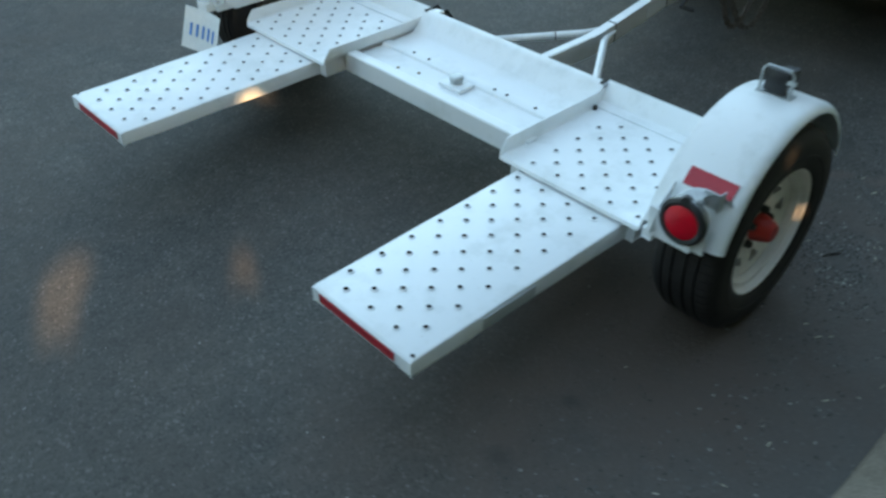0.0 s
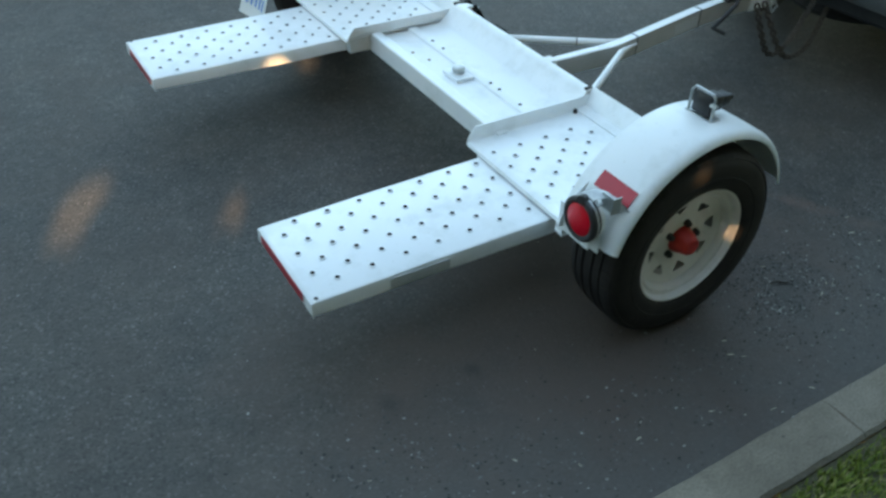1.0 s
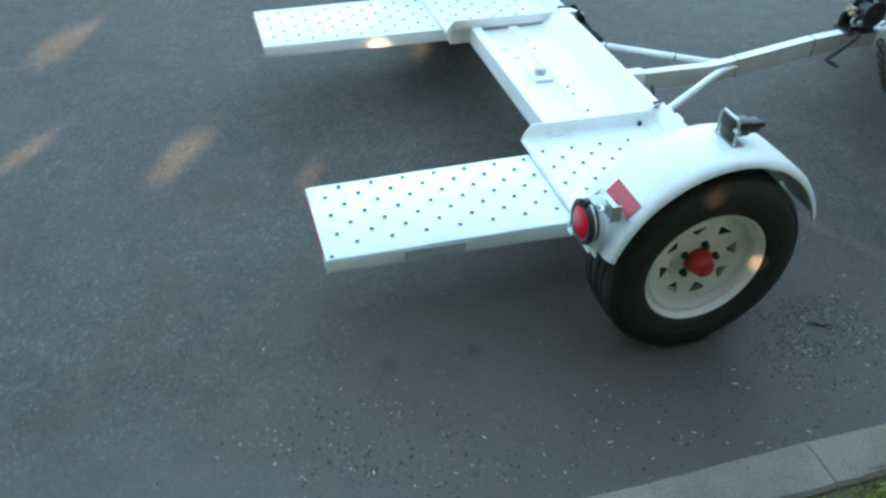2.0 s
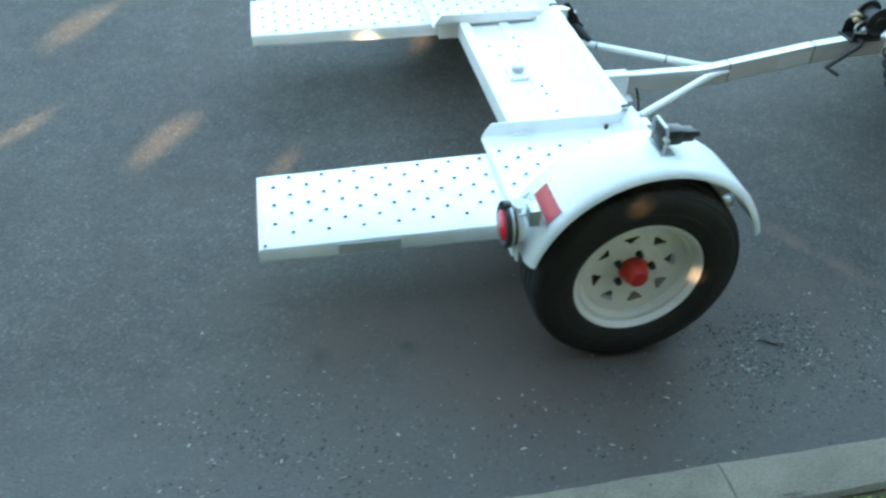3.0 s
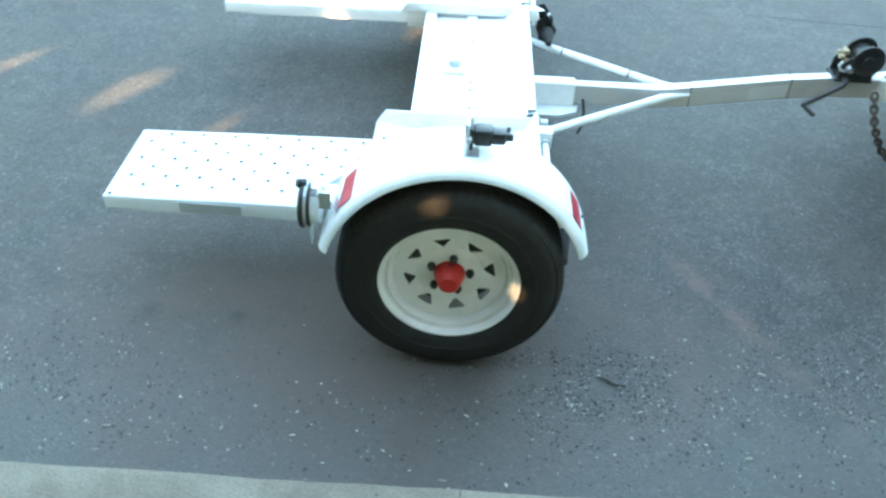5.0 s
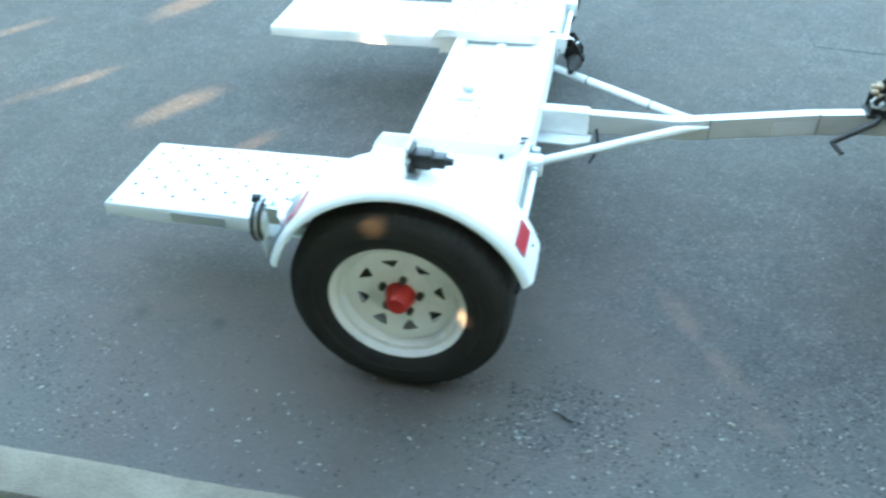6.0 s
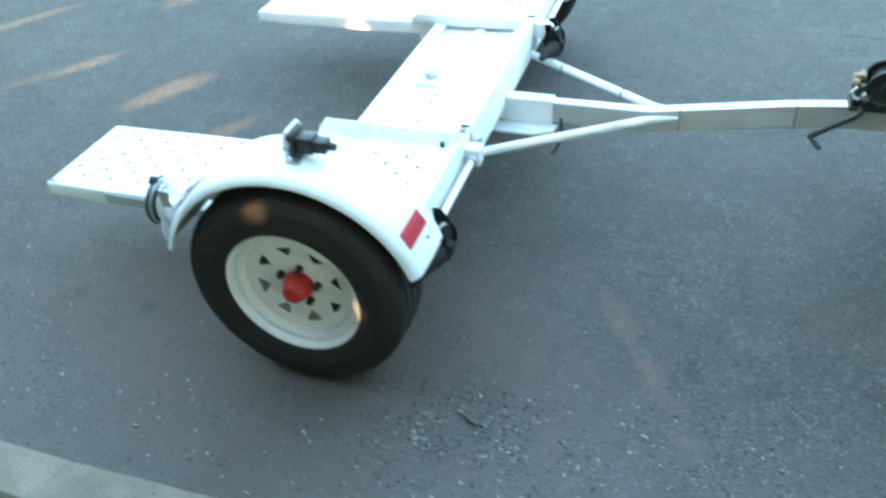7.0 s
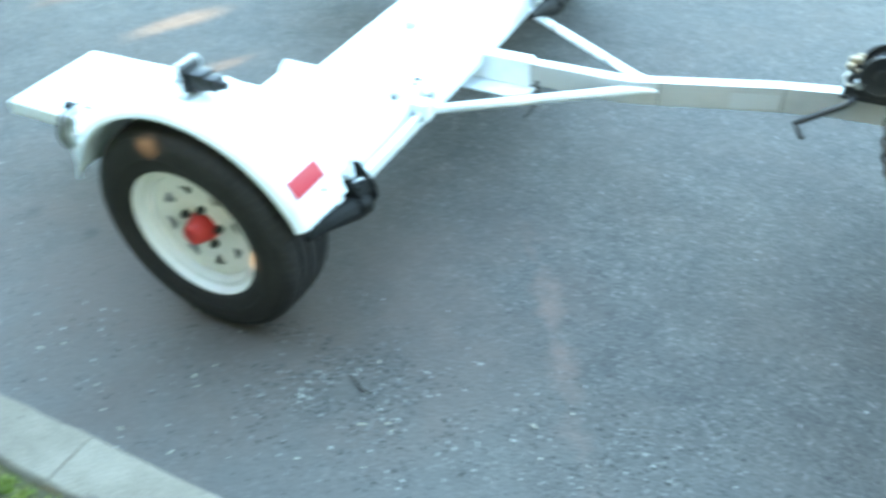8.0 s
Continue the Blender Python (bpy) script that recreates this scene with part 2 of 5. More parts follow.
PLATE_PALE = simple("pale_green_plate_enamel", (0.44, 0.52, 0.51), (0.56, 0.64, 0.62), 0.5, 40.0)
PLATE_INK = simple("plate_dark_ink", (0.22, 0.28, 0.32), (0.34, 0.40, 0.42), 0.5)
PLATE_BLUE = simple("plate_blue_ink", (0.05, 0.20, 0.55), (0.08, 0.26, 0.62), 0.4)
BLUE = simple("blue_plastic", (0.012, 0.115, 0.26), (0.022, 0.16, 0.34), 0.5)
LEAFLITTER = simple("dry_leaf", (0.26, 0.22, 0.16), (0.52, 0.49, 0.40), 0.8, 30.0)
TWIG = simple("dark_twig", (0.02, 0.018, 0.015), (0.05, 0.04, 0.03), 0.9)


def grass_material():
    m, n, l, b = shader("grass_blades", 0.6, 0.0, 0.3)
    g = n.new("ShaderNodeNewGeometry")
    r = ramp_node(n, l, g.outputs["Random Per Island"], [(0.0, (0.065, 0.095, 0.014)), (0.50, (0.15, 0.205, 0.026)), (0.84, (0.25, 0.28, 0.050)), (1.0, (0.40, 0.33, 0.15))])
    l.new(r.outputs[0], b.inputs["Base Color"])
    return m


GRASS = grass_material()


def grit_material():
    m, n, l, b = shader("stone_chips", 0.85, 0.0, 0.3)
    g = n.new("ShaderNodeNewGeometry")
    r = ramp_node(n, l, g.outputs["Random Per Island"], [(0.0, (0.022, 0.021, 0.020)), (0.36, (0.038, 0.037, 0.035)), (0.55, (0.085, 0.083, 0.077)), (0.86, (0.145, 0.142, 0.130)), (1.0, (0.34, 0.33, 0.30))])
    l.new(r.outputs[0], b.inputs["Base Color"])
    return m


STONE = grit_material()
BARK = simple("tree_bark", (0.05, 0.042, 0.032), (0.13, 0.11, 0.085), 0.95, 14.0, bump=0.8)
FOLIAGE = simple("tree_leaf", (0.03, 0.06, 0.015), (0.06, 0.10, 0.03), 0.6, 3.0)

# ---- mesh helpers ----
def link_mesh(name, bm, mats, parent=None, smooth=False):
    bmesh.ops.recalc_face_normals(bm, faces=bm.faces)
    me = bpy.data.meshes.new(name)
    bm.to_mesh(me)
    bm.free()
    for mat in (mats if isinstance(mats, (list, tuple)) else (mats,)):
        me.materials.append(mat)
    if smooth:
        for p in me.polygons:
            p.use_smooth = True
        me.set_sharp_from_angle(angle=radians(38))
    ob = new(name, me)
    if parent is not None:
        ob.parent = parent
    return ob


def part(name, bm, mats, parent, label="", smooth=False):
    ob = link_mesh(name, bm, mats, parent, smooth)
    if label:
        ob["label"] = label
    return ob


def box(x0, x1, y0, y1, z0, z1, bevel=0.003, bm=None, seg=2):
    own = bmesh.new()
    bmesh.ops.create_cube(own, size=1.0)
    for v in own.verts:
        v.co = Vector(((x0 + x1) / 2 + v.co.x * (x1 - x0), (y0 + y1) / 2 + v.co.y * (y1 - y0), (z0 + z1) / 2 + v.co.z * (z1 - z0)))
    if bevel:
        bmesh.ops.bevel(own, geom=own.edges[:], offset=bevel, segments=seg, affect='EDGES', profile=0.5)
    return merge(bm, own)


def merge(bm, own):
    if bm is None:
        return own
    me = bpy.data.meshes.new("tmp")
    own.to_mesh(me)
    own.free()
    bm.from_mesh(me)
    bpy.data.meshes.remove(me)
    return bm


def rod(points, r, seg=12, bm=None, cap=True, squash=None):
    """A round bar along a line of points; r may be a list."""
    own = bmesh.new()
    pts = [Vector(p) for p in points]
    rr = r if isinstance(r, (list, tuple)) else [r] * len(pts)
    rings = []
    up = None
    for i, p in enumerate(pts):
        d = (pts[min(i + 1, len(pts) - 1)] - pts[max(i - 1, 0)]).normalized()
        if up is None:
            up = d.orthogonal().normalized()
        up = (up - d * up.dot(d)).normalized()
        side = d.cross(up)
        rings.append([own.verts.new(p + (up * math.cos(a) + side * math.sin(a)) * rr[i]) for a in (2 * math.pi * k / seg for k in range(seg))])
    for a, b in zip(rings, rings[1:]):
        for k in range(seg):
            own.faces.new((a[k], a[(k + 1) % seg], b[(k + 1) % seg], b[k]))
    if cap:
        own.faces.new(rings[0])
        own.faces.new(rings[-1])
    return merge(bm, own)


def lathe(profile, centre, axis='y', seg=64, bm=None, closed=False, a0=0.0, a1=2 * math.pi):
    """Turn (radius, offset) pairs about an axis through centre."""
    own = bmesh.new()
    full = abs(a1 - a0 - 2 * math.pi) < 1e-6
    n = seg if full else seg + 1
    c = Vector(centre)
    rings = []
    for k in range(n):
        a = a0 + (a1 - a0) * k / seg
        row = []
        for r, o in profile:
            u, w = r * math.cos(a), r * math.sin(a)
            row.append(own.verts.new(c + (Vector((u, o, w)) if axis == 'y' else Vector((o, u, w)) if axis == 'x' else Vector((u, w, o)))))
        rings.append(row)
    m = len(profile)
    for k in range(n if full else n - 1):
        a, b = rings[k], rings[(k + 1) % n]
        for j in range(m if closed else m - 1):
            own.faces.new((a[j], a[(j + 1) % m], b[(j + 1) % m], b[j]))
    bmesh.ops.remove_doubles(own, verts=own.verts, dist=1e-5)
    return merge(bm, own)


def prism(outline, axis, lo, hi, bm=None, bevel=0.0):
    """Push a flat outline of (a, b) pairs along an axis: x takes (y, z), y takes (x, z), z takes (x, y)."""
    own = bmesh.new()
    def at(a, b, o):
        return Vector((o, a, b)) if axis == 'x' else Vector((a, o, b)) if axis == 'y' else Vector((a, b, o))
    bot = [own.verts.new(at(a, b, lo)) for a, b in outline]
    top = [own.verts.new(at(a, b, hi)) for a, b in outline]
    own.faces.new(bot)
    own.faces.new(top)
    k = len(outline)
    for i in range(k):
        own.faces.new((bot[i], bot[(i + 1) % k], top[(i + 1) % k], top[i]))
    if bevel:
        bmesh.ops.bevel(own, geom=own.edges[:], offset=bevel, segments=2, affect='EDGES', profile=0.5)
    return merge(bm, own)


def sheet(rows, thick, bm=None):
    """A bent sheet through a grid of points, thickened away from its upper side."""
    own = bmesh.new()
    grid = [[own.verts.new(p) for p in row] for row in rows]
    for a, b in zip(grid, grid[1:]):
        for j in range(len(a) - 1):
            own.faces.new((a[j], a[j + 1], b[j + 1], b[j]))
    own.normal_update()
    if sum(f.normal.z * f.calc_area() for f in own.faces) < 0:
        bmesh.ops.reverse_faces(own, faces=own.faces[:])
        own.normal_update()
    low = {v: own.verts.new(v.co - v.normal * thick) for row in grid for v in row}
    rim = [e for e in own.edges if len(e.link_faces) == 1]
    for f in own.faces[:]:
        own.faces.new([low[v] for v in reversed(f.verts)])
    for e in rim:
        p, q = e.verts
        own.faces.new((p, q, low[q], low[p]))
    return merge(bm, own)


def empty(name, at=(0, 0, 0)):
    e = new(name, None)
    e.empty_display_size = 0.1
    e.location = at
    return e

# ---- setting: road, kerb, verge ----
def ground_sheet():
    bm = bmesh.new()
    xs = [-300, -40, -8, -3, 0, 3, 8, 40, 300]
    ys = [-0.500, 0.5, 1.5, 4, 12, 60, 300]
    g = [[bm.verts.new((x, y, 0)) for y in ys] for x in xs]
    for a, b in zip(g, g[1:]):
        for j in range(len(ys) - 1):
            bm.faces.new((a[j], a[j + 1], b[j + 1], b[j]))
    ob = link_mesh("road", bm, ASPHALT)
    return tagged(ob, "dark grey worn asphalt road with loose grit", "road", kind="structure")


ground_sheet()
KERB_Z, KERB_Y0, KERB_Y1 = 0.112, -0.497, -0.650


def kerb():
    top = empty("kerb")
    tagged(top, "pale grey weathered concrete kerb beside the road", "kerb", kind="structure")
    random.seed(3)
    joints = [-9.0, -6.6, -4.3, -2.1, 0.058, 2.1, 3.9, 6.0, 8.0]
    for a, b in zip(joints, joints[1:]):
        bm = prism([(KERB_Y0, -0.1), (KERB_Y0, KERB_Z - 0.028), (KERB_Y0 - 0.010, KERB_Z - 0.008), (KERB_Y0 - 0.030, KERB_Z), (KERB_Y1 + 0.012, KERB_Z), (KERB_Y1, KERB_Z - 0.012), (KERB_Y1, -0.1)], 'x', a + 0.0015, b - 0.0015)
        cuts = max(3, int((b - a) / 0.06))
        bmesh.ops.subdivide_edges(bm, edges=[e for e in bm.edges if abs(e.verts[0].co.x - e.verts[1].co.x) > 0.1], cuts=cuts, use_grid_fill=False)
        for v in bm.verts:
            if v.co.z > 0.05:
                w = noise.noise(v.co * 9.0) * 0.0035 + noise.noise(v.co * 31.0) * 0.0018
                v.co.y += w
                v.co.z += w * 0.5
        part("kerb_stone", bm, CONCRETE, top, smooth=True)


kerb()


def verge():
    bm = bmesh.new()
    xs = [-300, -12] + [-4 + 0.25 * k for k in range(33)] + [12, 300]
    ys = [KERB_Y1, -0.68, -0.76, -0.9, -1.2, -1.8, -3.0, -12, -300]
    def h(x, y):
        return 0.092 + (0.014 * noise.noise(Vector((x * 3, y * 3, 0))) if -3 < y < -0.69 else 0.0) + (0.012 if y < -0.70 else 0.0)
    g = [[bm.verts.new((x, y, h(x, y))) for y in ys] for x in xs]
    for a, b in zip(g, g[1:]):
        for j in range(len(ys) - 1):
            bm.faces.new((a[j], a[j + 1], b[j + 1], b[j]))
    tagged(link_mesh("verge", bm, SOIL, smooth=True), "dark soil verge under grass behind the kerb", "ground", kind="structure")


verge()


def grass_blades():
    rng = np.random.default_rng(5)
    verts, faces = [], []
    count = 34000
    xs = rng.uniform(-1.6, 1.4, count)
    ys = -0.662 - np.abs(rng.normal(0, 0.20, count))
    for x, y in zip(xs, ys):
        dens = noise.noise(Vector((x * 6, y * 6, 3.0))) + 0.25
        edge = min(1.0, (-0.650 - y) / 0.06)
        if rng.random() > (0.55 + 0.6 * dens) * (0.35 + 0.65 * edge):
            continue
        h = rng.uniform(0.012, 0.040) * (0.55 + 0.45 * edge)
        a = rng.uniform(0, 6.283)
        lean = rng.uniform(0.2, 1.1) * h
        w = rng.uniform(0.0014, 0.0032)
        dx, dy = math.cos(a), math.sin(a)
        px, py = -dy * w, dx * w
        z0 = 0.088
        k = len(verts)
        verts += [(x - px, y - py, z0), (x + px, y + py, z0), (x + dx * lean * 0.4 + px * 0.8, y + dy * lean * 0.4 + py * 0.8, z0 + h * 0.65),
                  (x + dx * lean * 0.4 - px * 0.8, y + dy * lean * 0.4 - py * 0.8, z0 + h * 0.65), (x + dx * lean, y + dy * lean, z0 + h)]
        faces += [(k, k + 1, k + 2, k + 3), (k + 3, k + 2, k + 4)]
    # coarser tufts over the rest of the verge
    for _ in range(26000):
        x, y = rng.uniform(-8.0, 8.0), rng.uniform(-4.6, -0.70)
        if -1.6 < x < 1.4 and y > -1.05:
            continue
        h, a = rng.uniform(0.03, 0.07), rng.uniform(0, 6.283)
        lean, w = rng.uniform(0.3, 1.2) * h, rng.uniform(0.006, 0.013)
        dx, dy = math.cos(a), math.sin(a)
        px, py = -dy * w, dx * w
        k = len(verts)
        verts += [(x - px, y - py, 0.088), (x + px, y + py, 0.088), (x + dx * lean * 0.4 + px * 0.8, y + dy * lean * 0.4 + py * 0.8, 0.088 + h * 0.65),
                  (x + dx * lean * 0.4 - px * 0.8, y + dy * lean * 0.4 - py * 0.8, 0.088 + h * 0.65), (x + dx * lean, y + dy * lean, 0.088 + h)]
        faces += [(k, k + 1, k + 2, k + 3), (k + 3, k + 2, k + 4)]
    me = bpy.data.meshes.new("grass")
    me.from_pydata(verts, [], faces)
    me.materials.append(GRASS)
    tagged(new("grass", me), "short patchy green grass with dry blades along the kerb", "grass", kind="stuff")


grass_blades()

# ---- tow dolly ----
YC = 1.245
AXLE_Z = 0.317
dolly = tagged(empty("tow_dolly"), "white painted steel tow dolly with punched ramps, parked on asphalt", "tow dolly")


def stud_mesh(dark):
    """A punched grip hole: a low raised collar round a closed floor, coloured near-black for the shade inside."""
    bm = bmesh.new()
    n = 12
    prof = [(0.0118, 0.0), (0.0088, 0.0018), (0.0072, 0.0026), (0.0062, 0.0008)]
    rings = [[bm.verts.new((r * math.cos(6.2832 * k / n), r * math.sin(6.2832 * k / n), z)) for k in range(n)] for r, z in prof]
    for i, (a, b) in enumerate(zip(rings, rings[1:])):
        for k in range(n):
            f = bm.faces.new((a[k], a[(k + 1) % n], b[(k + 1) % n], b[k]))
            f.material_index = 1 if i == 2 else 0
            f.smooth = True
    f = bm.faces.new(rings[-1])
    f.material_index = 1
    bmesh.ops.recalc_face_normals(bm, faces=bm.faces)
    me = bpy.data.meshes.new("grip_hole")
    bm.to_mesh(me)
    bm.free()
    me.materials.append(PAINT)
    me.materials.append(dark)
    return me


STUD = stud_mesh(HOLE_SHADE)


def stud(x, y, z, parent, mesh=STUD):
    ob = new("grip_hole", mesh)
    ob.location = (x, y, z)
    ob.parent = parent


RAMP_X0, RAMP_X1, RAMP_Z = -1.073, -0.20, 0.313


def ramp_z(x):
    """The ramp climbs a little towards the platform."""
    return RAMP_Z + 0.011 * (x - RAMP_X0) / (RAMP_X1 - RAMP_X0)


PLAT_X0, PLAT_X1, PLAT_Z = -0.287, 0.193, 0.345


def ramp_side(s):
    """The ramp channel behind one platform. s: -1 on the kerb side, 1 on the street side."""
    Y = lambda v: YC + s * v
    v0, v1 = 0.541, 0.931
    bm = bmesh.new()
    t = 0.006
    # pressed channel: top sheet with turned-down sides and rear end
    drop = 0.047
    outline = [(v0, -drop), (v0, -0.010), (v0 + 0.003, -0.003), (v0 + 0.010, 0.0), (v1 - 0.010, 0.0), (v1 - 0.003, -0.003), (v1, -0.010), (v1, -drop)]
    xs = [RAMP_X0, RAMP_X0 + 0.004, RAMP_X0 + 0.012] + [RAMP_X0 + 0.012 + (RAMP_X1 - RAMP_X0 - 0.012) * k / 14 for k in range(1, 15)]
    rows = []
    for i, x in enumerate(xs):
        sag = 0.0016 * noise.noise(Vector((x * 5, s * 3.0, 0)))
        dz = (-0.006, -0.0015, 0.0)[i] if i < 3 else 0.0
        wide = 1.0 + 0.05 * (x - RAMP_X0) / (RAMP_X1 - RAMP_X0)
        rows.append([Vector((x, Y(0.736 + (v - 0.736) * wide), (ramp_z(x) + z if z > -0.04 else RAMP_Z + z) + dz + (sag if abs(z) < 0.02 else sag * 2))) for v, z in outline])
    sheet(rows, t, bm)
    ramp = part("ramp", bm, PAINT, dolly, "white ramp with staggered punched grip holes", smooth=True)
    end = prism([(Y(v0 + 0.002), RAMP_Z - 0.005), (Y(v1 - 0.002), RAMP_Z - 0.005), (Y(v1 - 0.002), RAMP_Z - drop), (Y(v1 - 0.045), RAMP_Z - drop), (Y(v1 - 0.045), RAMP_Z - drop + 0.004), (Y(v0 + 0.045), RAMP_Z - drop + 0.004), (Y(v0 + 0.045), RAMP_Z - drop), (Y(v0 + 0.002), RAMP_Z - drop)], 'x', RAMP_X0 - 0.001, RAMP_X0 + 0.005)
    part("end_plate", end, PAINT, ramp, smooth=False)
    part("tape", box(RAMP_X0 - 0.004, RAMP_X0 - 0.0015, Y(v0 + 0.035), Y(v1 - 0.060), RAMP_Z - 0.036, RAMP_Z - 0.010, 0.0), TAPE_RED, ramp, "dull red reflective tape")
    part("tape", prism([(-0.838, Y(v1 + 0.0005 + 0.0037)), (-0.647, Y(v1 + 0.0005 + 0.0067)), (-0.647, Y(v1 + 0.003 + 0.0067)), (-0.838, Y(v1 + 0.003 + 0.0037))], 'z', RAMP_Z - 0.042, RAMP_Z - 0.006), TAPE_GREY, ramp, "silver grey reflective tape")
    part("rivet", rod([(RAMP_X0 + 0.018, Y(v1 - 0.014), RAMP_Z - 0.001), (RAMP_X0 + 0.018, Y(v1 - 0.014), RAMP_Z + 0.002)], 0.006, 8), HOLE, ramp)
    for j in range(7):
        v = v0 + 0.029 + 0.0496 * j
        k = 0
        x = -0.968 if j % 2 == 0 else -1.021
        while x < PLAT_X0 - 0.012:
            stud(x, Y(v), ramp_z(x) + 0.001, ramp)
            x += 0.1084
    # two long stiffeners that carry the ramp forward under the platform
    for v in (v0 + 0.06, v1 - 0.06):
        part("bearer", box(-0.55, 0.20, Y(v - 0.02), Y(v + 0.02), 0.262, 0.303, 0.003), PAINT, ramp)


def platform_side(s):
    Y = lambda v: YC + s * v
    v0, v1 = 0.462, 0.995
    z = PLAT_Z
    bm = bmesh.new()
    xs = [PLAT_X0, PLAT_X0 + 0.005, PLAT_X0 + 0.016, PLAT_X0 + 0.036] + [PLAT_X0 + 0.036 + (PLAT_X1 - PLAT_X0 - 0.036) * k / 10 for k in range(1, 11)]
    lip = 0.048
    rows = []
    for i, x in enumerate(xs):
        dz = (-0.014, -0.004, 0.0)[i] if i < 3 else 0.0
        lf = min(1.0, max(0.0, (x - PLAT_X0 + 0.004) / 0.040))     # the lips are cut off at the rear corner
        wave = 0.002 * noise.noise(Vector((x * 8, 4.0 * s, 0)))
        row = [(v0, lip * lf), (v0 + 0.002, lip * lf * 0.5), (v0 + 0.004, 0.006 * lf), (v0 + 0.010, 0.0)]
        row += [(v0 + 0.010 + (v1 - v0 - 0.020) * q / 6, 0.0) for q in range(1, 6)]
        row += [(v1 - 0.010, 0.0), (v1 - 0.004, 0.006 * lf), (v1 - 0.002, lip * lf * 0.6), (v1, lip * lf)]
        rows.append([Vector((x, Y(v), z + h + dz + wave * (1 if h == 0 else 0.4))) for v, h in row])
    sheet(rows, 0.005, bm)
    plat = part("platform", bm, PAINT, dolly, "white wheel platform with punched holes and raised side lips", smooth=True)
    for j in range(1, 10):
        v = v0 + 0.107 + 0.0496 * (j - 1)
        x = -0.248 if j % 2 == 1 else -0.194
        while x < PLAT_X1 - 0.02:
            if v0 + 0.03 < v < v1 - 0.02:
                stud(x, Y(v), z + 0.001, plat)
            x += 0.1092
    # front stop: a strip that slopes up to the front edge
    bm = bmesh.new()
    rows = []
    for v in (v0 - 0.002, v0 + 0.2, v1 + 0.062):
        rows.append([Vector((PLAT_X1 - 0.004, Y(v), z + 0.004)), Vector((PLAT_X1 + 0.034, Y(v), z + 0.012)), Vector((PLAT_X1 + 0.062, Y(v), z + 0.070)), Vector((PLAT_X1 + 0.070, Y(v), z + 0.076)), Vector((PLAT_X1 + 0.073, Y(v), z + 0.064)), Vector((PLAT_X1 + 0.074, Y(v), z - 0.07))])
    sheet(rows, 0.005, bm)
    part("front_stop", bm, PAINT, plat, smooth=True)
    part("side_lip", prism([(PLAT_X1 - 0.006, z - 0.01), (PLAT_X1 - 0.006, z + lip), (PLAT_X1 + 0.082, z + lip + 0.008), (PLAT_X1 + 0.082, z - 0.01)], 'y', Y(v0 - 0.0045), Y(v0 + 0.0005)), PAINT, plat)
    # the slot is a solid dark box, the shade of its opening put into the colour
    part("slot", box(PLAT_X1 + 0.038, PLAT_X1 + 0.066, min(Y(v0 - 0.004), Y(v0 - 0.018)), max(Y(v0 - 0.004), Y(v0 - 0.018)), z + 0.066, z + 0.0735, 0.0), HOLE, plat)
    part("bolt", lathe([(0.0, 0.010), (0.007, 0.010), (0.008, 0.0), (0.008, -0.004)], (PLAT_X1 - 0.022, Y(v0 + 0.018), z + 0.006), 'z', 8), HOLE, plat)
    # support frame under the tray
    part("frame_rail", box(PLAT_X0 + 0.03, PLAT_X1 + 0.06, Y(v0 + 0.03), Y(v0 + 0.08), 0.265, 0.338, 0.004), PAINT, plat)
    part("frame_rail", box(PLAT_X0 + 0.03, PLAT_X1 + 0.06, Y(v1 - 0.08), Y(v1 - 0.03), 0.265, 0.338, 0.004), PAINT, plat)


def fender_r(a):
    return 0.376 + 0.007 * math.cos(a)


